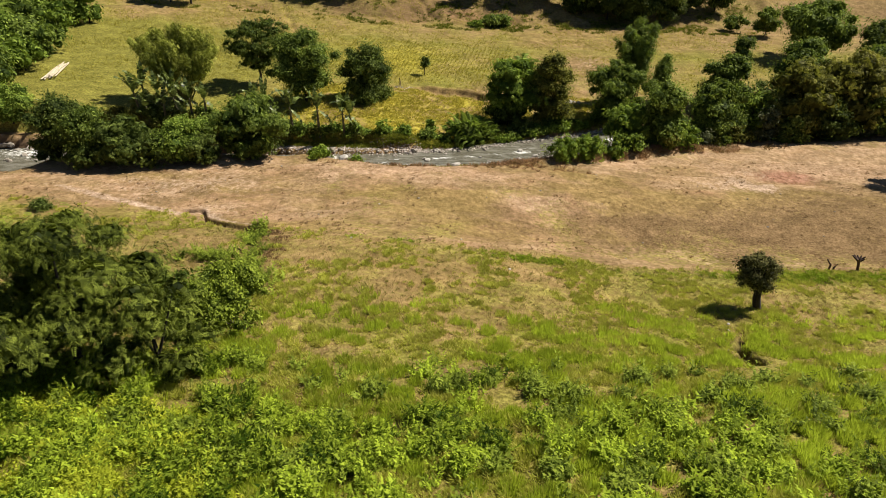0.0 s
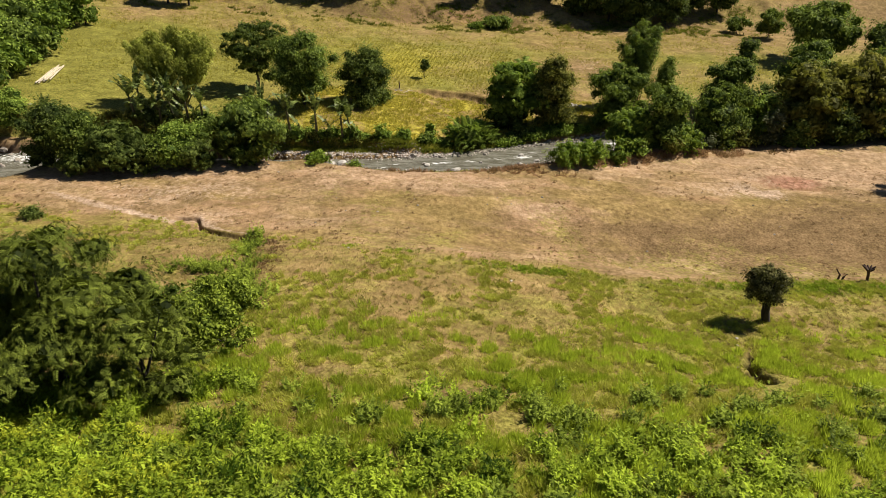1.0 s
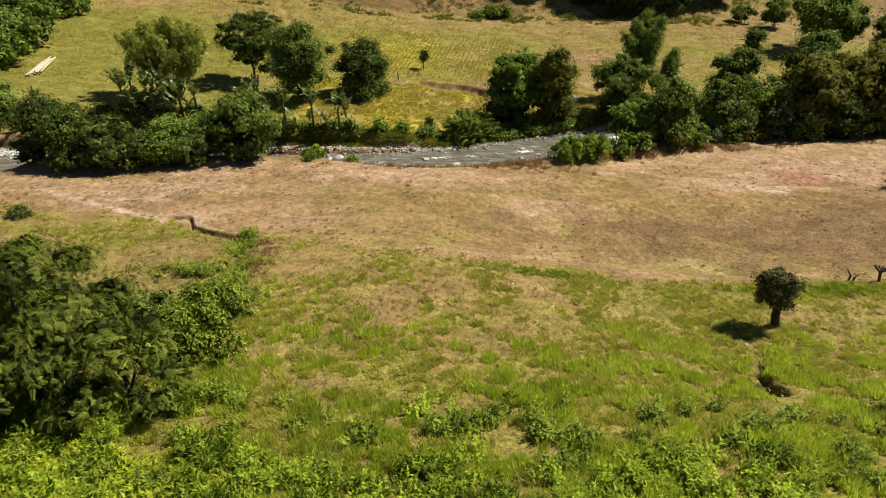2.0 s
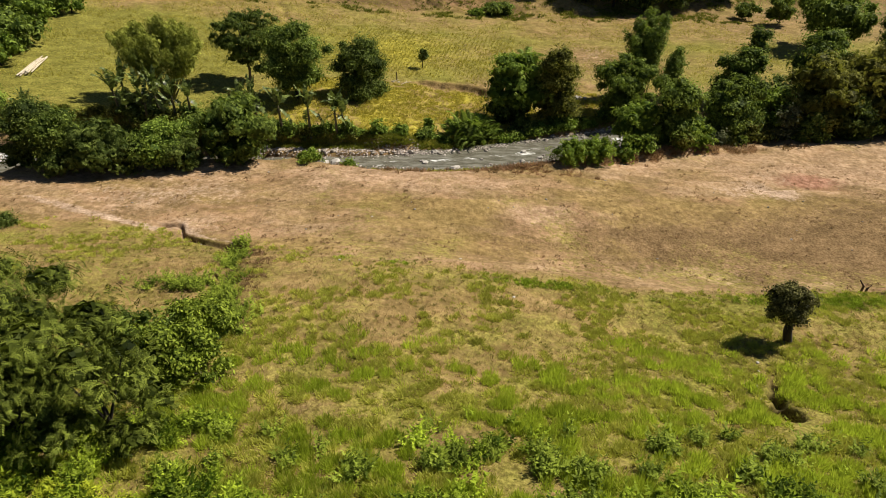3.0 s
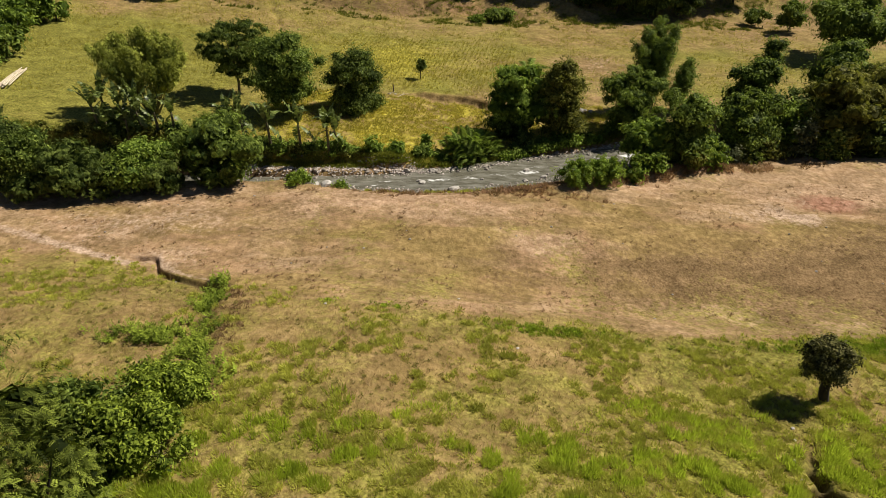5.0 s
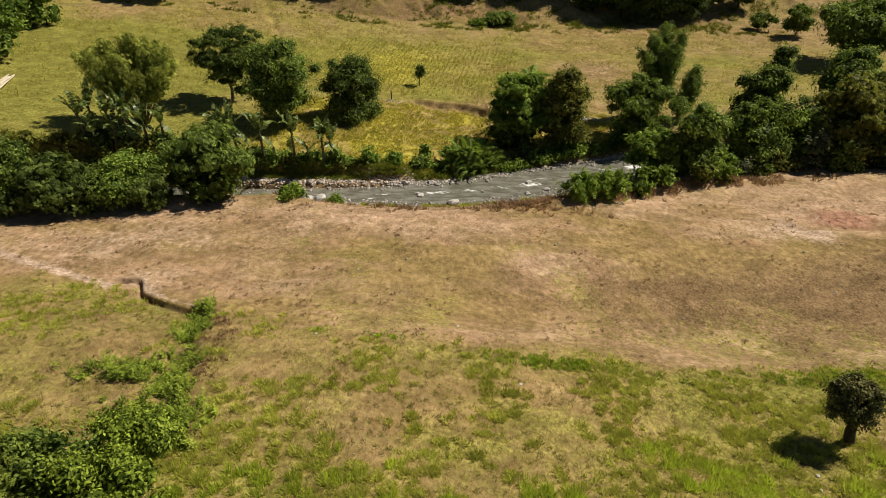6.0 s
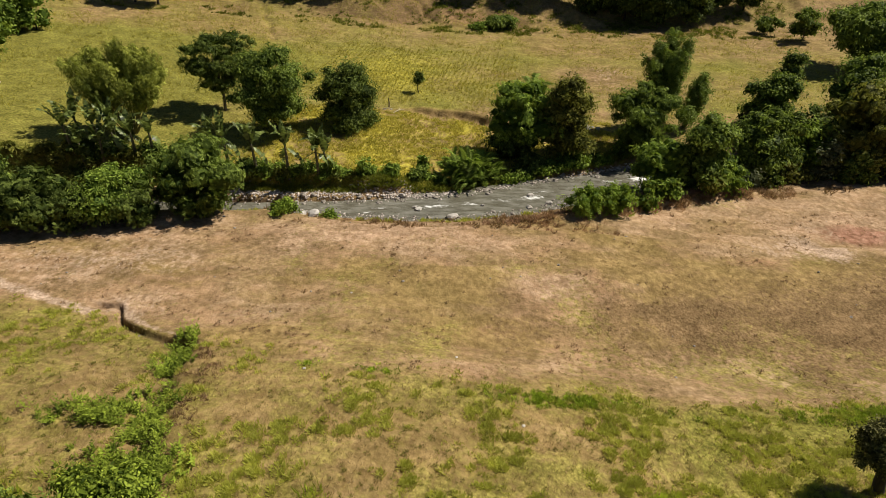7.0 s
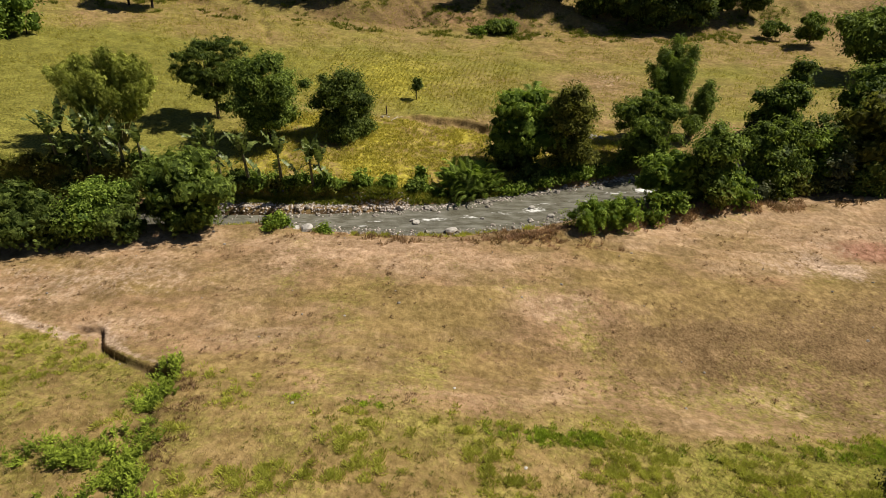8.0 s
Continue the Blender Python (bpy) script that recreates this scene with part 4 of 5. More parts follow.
def frond_mesh(seed, leaf, length=3.6):
    """An arching palm frond with leaflets along both sides."""
    rng = np.random.default_rng(seed)
    vs, fs = [], []
    for i in range(22):
        s = .15 + .85 * i / 22
        base = np.array([length * (s - .12 * s ** 3), 0, length * (.45 * s - .62 * s ** 2.2)])
        for side in (-1, 1):
            w = length * .19 * math.sin(math.pi * min(.97, .12 + s * .86)) ** .7
            tip = base + np.array([w * .9, side * w, -w * (.35 + .2 * rng.random())])
            a = np.array([.09, 0, 0])
            n = len(vs)
            vs += [base - a, base + a, tip]
            fs.append([n, n + 1, n + 2])
    ob = mesh_object("frond", np.array(vs), np.array(fs), leaf, np.clip(.5 + .25 * rng.normal(size=len(fs)).repeat(3), 0, 1))
    me = ob.data
    bpy.data.objects.remove(ob)
    return me


FRONDS = [frond_mesh(1, LEAF_MID), frond_mesh(2, LEAF_LIGHT)]


def palm(x, y, tall, size, label, seed):
    rng = np.random.default_rng(seed)
    top = new("palm_tree")
    top.location = (x, y, float(height(x, y)) - .1)
    tagged(top, label, "palm")
    under(mesh_object("trunk", *tube([(0, 0, -.2), (.15, 0, tall * .5), (.05, .1, tall)], [.24, .17, .14], 8)[:2], BARK_GREY, smooth=True), top)
    for i in range(15):
        ob = new("frond", FRONDS[i % 2])
        ob.parent = top
        ob.matrix_basis = Matrix.Translation((.05, .1, tall)) @ pose(0, 0, 0, 0, -(rng.random() * 55 - 15), 137.5 * i) @ Matrix.Scale(size * (.85 + .3 * rng.random()), 4)
    return top


def frond_bush(x, y, reach, label, seed, count=170):
    """A bush of long feathery arching fronds."""
    rng = np.random.default_rng(seed)
    top = new("shrub")
    top.location = (x, y, float(height(x, y)) - .1)
    tagged(top, label, "shrub")
    under(mesh_object("trunk", *tube([(0, 0, -.2), (0, 0, reach * .12), (0, .05, reach * .22)], [.16, .14, .06], 6)[:2], BARK_DARK, smooth=True), top)
    for i in range(count):
        ob = new("frond", FRONDS[i % 2])
        ob.parent = top
        a, r = rng.random() * 6.28, reach * .6 * rng.random() ** .6
        k = reach / 3.9 * (.3 + .4 * rng.random())
        ob.matrix_basis = Matrix.Translation((math.cos(a) * r, math.sin(a) * r, reach * .5 * (1 - (r / reach / .6) ** 2) * rng.random() + .2)) @ pose(0, 0, 0, 0, -(rng.random() * 80 - 2), 137.5 * i) @ pose(0, 0, 0, rng.normal(0, 22)) @ Matrix.Diagonal((k, k * 1.15, k, 1))
    return top


frond_bush(3.8, 106.8, 5.8, "feathery arching bush over the river", 330)
frond_bush(6.4, 108.0, 4.6, "feathery arching bush over the river", 331)
tree("shrub", 18.8, 92.0, 3.5, 2.4, "bright feathery bush on the river bank", LEAF_FRESH, BARK_DARK, .1, .0, 14, 0.63, .36, 71, .8, shape=FEATHER, jitter=.4, category="shrub")
tree("shrub", 22.9, 93.2, 3.8, 2.5, "bright feathery bush on the river bank", LEAF_FRESH, BARK_DARK, .1, .0, 14, 0.63, .36, 72, .8, shape=FEATHER, jitter=.4, category="shrub")
palm(-85.5, 126.5, 9.6, 1.25, "tall palm above the plantation", 320)
palm(14.4, 117.8, 9.3, 1.2, "slender palm rising behind a bamboo thicket", 321)

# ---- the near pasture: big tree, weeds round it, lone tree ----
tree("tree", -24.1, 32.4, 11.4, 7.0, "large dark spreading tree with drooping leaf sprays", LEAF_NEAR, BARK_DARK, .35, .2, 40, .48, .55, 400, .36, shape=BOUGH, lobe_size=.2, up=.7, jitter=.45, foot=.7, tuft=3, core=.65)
tree("tree", -30.0, 36.2, 8.0, 5.0, "dark green tree beside the ditch", LEAF_MID, BARK_DARK, .3, .0, 34, .48, .5, 401, .45, shape=BOUGH, lobe_size=.2, jitter=.35, up=.8, tuft=3, core=.55)
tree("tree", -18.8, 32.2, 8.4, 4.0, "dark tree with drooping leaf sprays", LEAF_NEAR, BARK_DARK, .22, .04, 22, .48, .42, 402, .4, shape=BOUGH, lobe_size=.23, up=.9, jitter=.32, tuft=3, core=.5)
tree("shrub", -17.3, 41.6, 5.0, 2.7, "bright broad-leaved bush growing in the ditch", WEED_DARK, BARK_GREY, .1, .0, 18, .27, .7, 403, .85, jitter=.6, lobe_size=.27, category="shrub")
tree("shrub", -18.6, 38.8, 4.6, 3.0, "bright broad-leaved bush growing in the ditch", WEED_DARK, BARK_GREY, .1, .0, 16, .27, .7, 404, .85, jitter=.6, lobe_size=.27, category="shrub")
tree("shrub", -15.8, 38.0, 2.4, 2.0, "bright broad-leaved bush growing in the ditch", WEED_DARK, BARK_GREY, .08, .0, 10, .27, .7, 405, .85, jitter=.6, lobe_size=.27, category="shrub")
tree("shrub", -21.0, 40.6, 4.4, 2.8, "dark leafy bush beside the ditch", LEAF_MID, BARK_GREY, .1, .0, 16, .3, .65, 409, .85, jitter=.6, lobe_size=.3, category="shrub")
tree("shrub", -16.6, 43.8, 3.4, 1.9, "upright broad-leaved bush growing in the ditch", WEED_DARK, BARK_GREY, .08, .0, 12, .27, .7, 410, 1.0, jitter=.6, lobe_size=.3, category="shrub")
tree("shrub", -17.4, 45.2, 2.8, 1.5, "upright broad-leaved bush growing in the ditch", WEED_DARK, BARK_GREY, .08, .0, 10, .27, .7, 408, 1.0, jitter=.6, lobe_size=.27, category="shrub")
tree("tree", 29.4, 48.2, 5.9, 1.95, "lone small-leaved tree with a thick dark trunk", LEAF_DUSKY, BARK_DARK, .36, .40, 34, .2, .55, 406, .8, lobe_size=.27, lean=(-.2, 0), jitter=.6, core=.5)
tree("shrub", -47.8, 67.6, 1.5, 1.2, "spiky dark agave-like bush at the field's edge", LEAF_DARK, BARK_DARK, .05, .0, 7, 0.57, .6, 407, .8, shape=NARROW, category="shrub")


# ---- grass, weeds and straw ----
def blade_tuft(seed, blades, wide, spread, splay=.8):
    rng = np.random.default_rng(seed)
    vs, fs = [], []
    for i in range(blades):
        a, r = rng.random() * 2 * np.pi, spread * rng.random() ** .5
        o = np.array([np.cos(a) * r, np.sin(a) * r, -.06])
        h = .55 + .45 * rng.random()
        b = rng.random() * np.pi
        side = np.array([np.cos(b), np.sin(b), 0]) * wide
        tip = o + np.array([np.cos(a) * splay * rng.random(), np.sin(a) * splay * rng.random(), h])
        n = len(vs)
        vs += [o - side, o + side, tip]
        fs.append([n, n + 1, n + 2])
    return np.array(vs), np.array(fs)


def mound_tuft(seed, blades, wide):
    """A low cushion of short grass blades, leaning outward from its middle."""
    rng = np.random.default_rng(seed)
    vs, fs = [], []
    for i in range(blades):
        a, r = rng.random() * 2 * np.pi, .85 * rng.random() ** .6
        o = np.array([np.cos(a) * r, np.sin(a) * r, -.05 + .30 * (1 - r)])
        b = a + rng.normal(0, .9)
        out = .22 + .45 * rng.random()
        tip = o + np.array([np.cos(b) * out, np.sin(b) * out, .30 + .42 * rng.random()])
        side = np.array([-np.sin(b), np.cos(b), 0]) * wide * (.7 + .6 * rng.random())
        n = len(vs)
        vs += [o - side, o + side, tip]
        fs.append([n, n + 1, n + 2])
    return np.array(vs), np.array(fs)


def weed_plant(seed, stems, leaves):
    """Stems with small pointed leaves all the way up."""
    rng = np.random.default_rng(seed)
    vs, fs = [], []
    for i in range(stems):
        a, r = rng.random() * 2 * np.pi, .42 * rng.random() ** .5
        o = np.array([np.cos(a) * r, np.sin(a) * r, -.05])
        h = .5 + .7 * rng.random()
        lean = rng.normal(0, .16, 2)
        for j in range(leaves):
            k = (.1 + .9 * (j + rng.random()) / leaves) * h
            b = rng.random() * 2 * np.pi
            d = np.array([np.cos(b), np.sin(b), .1 + .8 * rng.random()])
            q = np.array([-np.sin(b), np.cos(b), 0])
            s = (.13 + .08 * rng.random()) * (1.3 - .45 * k)
            p = o + np.array([lean[0] * k, lean[1] * k, k])
            n = len(vs)
            vs += [p - q * s * .36, p + q * s * .36, p + d * s * 1.25]
            fs.append([n, n + 1, n + 2])
    return np.array(vs), np.array(fs)


def patch_of(name, label, shapes, material, x, y, size, seed, tone_low=.1, tone_high=.9, lean=.25, category="grass", sink=0.0, tone_by=None):
    """One object of many tufts at (x, y) on the ground."""
    rng = np.random.default_rng(seed)
    which = rng.integers(len(shapes), size=len(x))
    parts = []
    for i, shape in enumerate(shapes):
        m = which == i
        if not m.any():
            continue
        n = int(m.sum())
        P = np.stack([x[m], y[m], height(x[m], y[m]) - sink], 1)
        tone = tone_low + (tone_high - tone_low) * rng.random(n)
        if tone_by is not None:
            tone = np.clip(tone + tone_by[m], 0, 1)
        parts.append(scatter(shape, P, rng.random(n) * 2 * np.pi, size[m], tone, rng.normal(0, lean, (n, 2))))
    v, f, t = merge(parts)
    return tagged(mesh_object(name, v, f, material, t), label, category, kind="stuff")


def sow(seed, count, x0, x1, y0, y1, chance):
    """Places in a rectangle, kept by chance(x, y)."""
    rng = np.random.default_rng(seed)
    x, y = x0 + (x1 - x0) * rng.random(count), y0 + (y1 - y0) * rng.random(count)
    keep = (rng.random(count) < chance(x, y)) & (np.abs(x) < 24 + .72 * np.maximum(0, y - 18))
    return x[keep], y[keep]


def in_pasture(x, y):
    return 1 - blend(-1, 1, (y - field_edge(x) - 1.6 * (fbm(x, y, 4, 3) - .5) + 1.4) / (1.2 * edge_width(x)))


def off_hole(x, y):
    """0 in the pit, the trench and the ditch."""
    return (((x - 23.2) / 1.2) ** 2 + ((y - 35.7) / 2.5) ** 2 > 1) * (1 - np.clip(1.9 * spot(x, y * 0, trench_line(y) - .3, 0, .65, 9) * blend(36, 37, y) * (1 - blend(41, 43.5, y)), 0, 1)) * (1 - np.clip(1.3 * spot(x, y * 0, gully_line(y), 0, .5, 9), 0, 1)) * (1 - np.clip(1.5 * spot(y, x * 0, stream_head(x) - .3, 0, .6, 9) * blend(-33, -31, x) * (1 - blend(-20.6, -19.4, x)), 0, 1))


def clumps(x, y, seed, size, cut):
    return blend(cut - .06, cut + .1, fbm(x, y, size, seed, 2))


def green_cover(x, y):
    lush = np.clip(.10 + .66 * blend(46, 29, y) + .58 * blend(3, 18, x) + .22 * spot(x, y, 6, 51, 14, 6) + .5 * spot(x, y, 12, 56, 16, 2.5) - .5 * spot(x, y, 18, 18.5, 11, 2.6) + .45 * spot(x, y, -40, 65, 20, 3.5) + .5 * spot(x, y, 37, 55.5, 14, 3) + 1.2 * spot(x, y, -9.6, 57.6, .9, .6) + 1.2 * spot(x, y, -4.8, 56.4, 1.1, .6) + .15 * blend(60, 50, y), 0, 1)
    rough = .55 * fbm(x, y, 4.5, 71, 2) + .45 * fbm(x, y * 1.3, 1.1, 72, 2)
    return in_pasture(x, y) * off_hole(x, y) * blend(-.01, .07, rough - .60 + .19 * lush)


CLUMPS = [blade_tuft(s + 60, 22, .10, .8) for s in range(5)]
SWARDS = [mound_tuft(s + 80, 28, .075) for s in range(6)]
TUFTS = [blade_tuft(s, 8, .11, .6) for s in range(5)]
TALL = [blade_tuft(s + 120, 20, .055, .6, .5) for s in range(6)]
WISPS = [blade_tuft(s + 30, 4, .05, .35) for s in range(4)]
STRAW = [blade_tuft(s + 20, 6, .04, .35) for s in range(4)]
WEEDS = [weed_plant(s + 40, 5, 7) for s in range(5)]

x, y = sow(498, 130000, -62, 62, 17, 72, lambda x, y: blend(.16, .34, bunches(x, y * 1.2, 1.05, 3)) * green_cover(x, y))
patch_of("grass_clumps", "thick bright green grass clumps on the pasture", SWARDS, GRASS_GREEN, x, y, (.20 + .10 * RNG.random(len(x)) + .10 * blend(38, 26, y)) * (.5 + 1.5 * bunches(x, y * 1.2, 1.05, 3)), 499, tone_low=.25, tone_high=.9, lean=.06, tone_by=.7 * (fbm(x, y, 3, 74) - .5))

x, y = sow(500, 90000, -62, 62, 17, 73, lambda x, y: green_cover(x, y) * .3)
patch_of("pasture_grass", "short fresh grass on the pasture", TUFTS, GRASS_GREEN, x, y, (.14 + .16 * RNG.random(len(x))) * (1 - .25 * blend(40, 49, y)), 501, tone_low=.05, tone_high=.95, tone_by=.45 * (fbm(x, y, 4, 73) - .5))

x, y = sow(502, 70000, -62, 62, 16, 66, lambda x, y: in_pasture(x, y) * off_hole(x, y) * (.55 - .38 * blend(42, 28, y)))
patch_of("dry_pasture_grass", "short dry grass between the green clumps", STRAW, GRASS_DRY, x, y, .22 + .2 * RNG.random(len(x)), 503)

def weed_cover(x, y):
    return in_pasture(x, y) * off_hole(x, y) * blend(-.02, .1, fbm(x, y, 4, 75, 2) - .60 + .26 * blend(34, 22, y)) * (1 - .72 * blend(3, 15, x)) * (1 - .8 * spot(x, y, 18, 18.5, 11, 2.6)) * blend(.30, .55, fbm(x, y, 2.6, 112) + .22 * blend(0, -10, x)) * (1 - blend(30, 37, y + 5 * blend(2, 9, x)))


x, y = sow(504, 190000, -45, 40, 18, 52, lambda x, y: np.maximum(.22 + .78 * blend(-9, -15, x), blend(30, 25, y)) * blend(.44, .54, fbm(x, y, 1.7, 116) + .2 * np.maximum(blend(-8, -14, x), .7 * blend(30, 25, y))) * weed_cover(x, y) * blend(.24, .42, bunches(x, y, 1.5, 13)))
patch_of("weeds", "knee-high leafy green weeds", WEEDS, WEED, x, y, (.30 + .22 * RNG.random(len(x))) * (.4 + 2.8 * bunches(x, y, 1.5, 13)), 505, category="weeds", tone_by=1.3 * (fbm(x, y, 2.2, 77) - .5))

x, y = sow(546, 170000, -30, 44, 17, 47, lambda x, y: in_pasture(x, y) * off_hole(x, y) * blend(.20, .42, bunches(x, y * 1.15, 1.3, 73)) * (1 - blend(31, 47, y + 7 * (fbm(x, y, 5, 113) - .5) - 3 * blend(6, 20, x))) * (.5 + .5 * blend(-6, 6, x)) * blend(.46, .54, fbm(x, y * 1.4, 3.4, 114, 2)) * (1 - .8 * spot(x, y, 18, 18.5, 11, 2.6)))
patch_of("lush_grass", "ankle-high lush green grass in clumps on the slope", TALL, LUSH, x, y, (.26 + .16 * RNG.random(len(x))) * (.45 + 1.8 * bunches(x, y * 1.15, 1.3, 73)), 547, tone_low=.1, tone_high=.9, lean=.12, tone_by=.8 * (fbm(x, y, 2.4, 115) - .5))

x, y = sow(506, 22000, -30, -9, 18, 30, lambda x, y: clumps(x, y, 79, 1.8, .45) * blend(.0, .3, bunches(x, y, 1.5, 23)) * blend(-8, -18, x + 5 * (fbm(x, y, 5, 80) - .5)) * (1 - blend(22, 29, y + 6 * (fbm(x, y, 4, 78) - .5))))
patch_of("lime_weeds", "dense yellow-green leafy weeds", WEEDS, WEED_LIME, x, y, (.36 + .24 * RNG.random(len(x))) * (.6 + 1.6 * bunches(x, y, 1.5, 23)), 507, category="weeds")

x, y = sow(508, 22000, -30, -13, 30, 63.5, lambda x, y: np.clip(spot(x, y * 0, gully_line(y) + .1, 0, .8, 9) * blend(.40, .6, fbm(x, y, 2.2, 81)) + spot(x, y, -22.2, 51.6, 2.6, .9) * .9 + spot(x, y, -18.0, 46.5, 2.2, 1.8) * .7, 0, 1) * blend(.0, .3, bunches(x, y, .9, 33)) * .75)
patch_of("ditch_weeds", "dark leafy weeds growing along the ditch", WEEDS, WEED_DARK, x, y, (.44 + .46 * RNG.random(len(x))) * (.7 + bunches(x, y, .9, 33)), 509, category="weeds", tone_by=.8 * (fbm(x, y, 1.6, 82) - .4))

x, y = sow(540, 9000, -24, 34, 19, 33, lambda x, y: blend(.55, .9, bunches(x, y, 3.4, 43)) * off_hole(x, y))
patch_of("weed_bushes", "dark green bushy weed clumps", WEEDS, WEED_DARK, x, y, (.5 + .4 * RNG.random(len(x))) * (.6 + 1.0 * bunches(x, y, 3.4, 43)), 541, category="weeds")

x, y = sow(542, 60000, -60, 60, 36, 64, lambda x, y: blend(.25, .6, bunches(x, y, .8, 53)) * in_pasture(x, y) * off_hole(x, y) * blend(34, 46, y) * blend(.38, .62, fbm(x, y, 3, 108)) * .38)
patch_of("olive_tufts", "small olive grass tufts on the upper pasture", SWARDS, TUFT_OLIVE, x, y, .12 + .12 * RNG.random(len(x)), 543, lean=.08)

x, y = sow(544, 60000, -14, 60, 52, 60.5, lambda x, y: np.clip(spot(x, y, 9.6, 55.6, 3.6, .7) + spot(x, y, -4.1, 57.3, .9, .45) + spot(x, y, -9.2, 58.0, .8, .45) + .8 * spot(x, y, 39, 56.2, 9, 1.2), 0, 1) * blend(.1, .35, bunches(x, y, .8, 63)) * in_pasture(x, y))
patch_of("fresh_grass", "patches of fresh bright green grass at the field's edge", SWARDS, WEED, x, y, (.18 + .14 * RNG.random(len(x))) * (.6 + bunches(x, y, .8, 63)), 545, lean=.1)

x, y = sow(510, 62000, -75, 75, 57, 97, lambda x, y: (1 - in_pasture(x, y)) * (y < river_near(x) - 1.5) * blend(.35, .7, .6 * fbm(x, y, 5, 83) + .4 * fbm(x, y, 1.2, 84)) * .8 * (1 - .75 * spot(x, y, 46, 70, 18, 9)))
patch_of("mown_straw", "mown dry straw lying on the field", STRAW, GRASS_DRY, x, y, .13 + .15 * RNG.random(len(x)), 511, lean=.8, tone_by=.9 * (fbm(x, y, 8, 85) - .5))

x, y = sow(518, 36000, -68, 40, 98, 118, lambda x, y: blend(1.5, 2.0, y - river_far(x)) * (1 - blend(3.0, 5.0, y - river_far(x))) * (.4 + .6 * blend(.4, .6, fbm(x, y, 2.5, 98))))
patch_of("bank_grass", "rank green grass on the far river bank", CLUMPS, BANK_GREEN, x, y, .32 + .4 * RNG.random(len(x)), 519)

x, y = sow(522, 16000, -24, 60, 86, 112, lambda x, y: np.clip(blend(-10.5, -8.5, y - river_near(x)) * (1 - blend(-4, -2.5, y - river_near(x))) * blend(-26, 8, x) * blend(.42, .58, fbm(x, y, 2.5, 99)) * .25 + spot(y, x * 0, river_near(x) - 8.0, 0, 1.0, 9) * blend(7, 12, x) * (1 - blend(44, 50, x)) * blend(.35, .55, fbm(x, y, 3, 106)) * .8, 0, 1))
patch_of("bank_scrub", "brown dry scrub on the eroded near bank", CLUMPS, SCRUB, x, y, .28 + .42 * RNG.random(len(x)), 523)

x, y = sow(526, 26000, 4, 54, 84, 106, lambda x, y: np.clip(spot(y, x * 0, river_near(x) - 8.9, 0, 1.2, 9) * blend(5, 10, x) * (1 - blend(46, 53, x)) * blend(.40, .58, fbm(x, y, 2.2, 109)) + .55 * spot(x, y, 13, 88.4, 5, 1.2) * blend(.3, .6, fbm(x, y, 1.5, 111)), 0, 1) * .42)
patch_of("bank_fringe", "reddish brown dry scrub along the bank's edge", CLUMPS, SCRUB_RED, x, y, .22 + .34 * RNG.random(len(x)), 527, lean=.4, tone_by=.6 * (fbm(x, y, 2, 110) - .5))

x, y = sow(524, 900, -20, -12, 50, 62, lambda x, y: spot(x, y * 0, gully_line(y) + 2.6, 0, 1.0, 9) * blend(.42, .6, fbm(x, y, 1.8, 101)))
patch_of("ditch_scrub", "brown dry scrub beside the ditch", CLUMPS, SCRUB, x, y, .14 + .2 * RNG.random(len(x)), 525)

x, y = sow(516, 5200, -75, 75, 58, 96, lambda x, y: (1 - in_pasture(x, y)) * (y < river_near(x) - 2) * blend(.45, .7, fbm(x, y, 4, 97)) * .8 + .08)
patch_of("field_tufts", "small dark tufts left on the mown field", SWARDS, SCRUB, x, y, .12 + .24 * RNG.random(len(x)) ** 2, 517)

x, y = sow(512, 34000, -40, 30, 100, 134, lambda x, y: (y > river_far(x) + 2.2) * (1 - blend(-1.8, -1.2, y - terrace_edge(x))) * blend(.3, .5, fbm(x, y, 2.5, 107)) * blend(-34, -24, x) * .7)
patch_of("meadow_grass", "yellow-green meadow grass by the river", TUFTS, GRASS_YELLOW, x, y, .25 + .25 * RNG.random(len(x)), 513, tone_low=.05, tone_high=.9, tone_by=.5 * (fbm(x, y, 5, 87) - .5))

x, y = sow(514, 50000, -100, 90, 118, 212, lambda x, y: (y > river_far(x) + 3) * ((np.abs(y - terrace_edge(x) + .3) > 1.2) | (x < -12) | (x > 17)) * blend(.36, .62, fbm(x, y, 6, 89)) * .8)
patch_of("far_grass", "rough grass on the far fields", WISPS, GRASS_YELLOW, x, y, .36 + .45 * RNG.random(len(x)), 515, tone_low=-.3, tone_high=.7)


rows = np.random.default_rng(533)
x = np.repeat(-24 + .95 * np.arange(42), 74) + rows.normal(0, .1, 42 * 74)
y = np.tile(134.5 + .46 * np.arange(74), 42) + rows.normal(0, .12, 42 * 74)
keep = (rows.random(len(x)) < .35 + .6 * fbm(x, y, 6, 103)) & (np.hypot(x + 4, y - 140.5) > 1)
x, y = x[keep] + .16 * (y[keep] - 150), y[keep]
patch_of("crop_rows", "low yellow-green crop planted in rows", TUFTS, GRASS_YELLOW, x, y, .28 + .2 * RNG.random(len(x)), 534, tone_low=0, tone_high=.7, category="crop")

x, y = sow(535, 9000, -110, 110, 184, 214, lambda x, y: blend(.5, .68, fbm(x, y, 5, 104)) * .8)
patch_of("hill_scrub", "rough dark scrub on the hillside", CLUMPS, BANK_GREEN, x, y, .4 + .5 * RNG.random(len(x)), 536, tone_low=-.2, tone_high=.7)

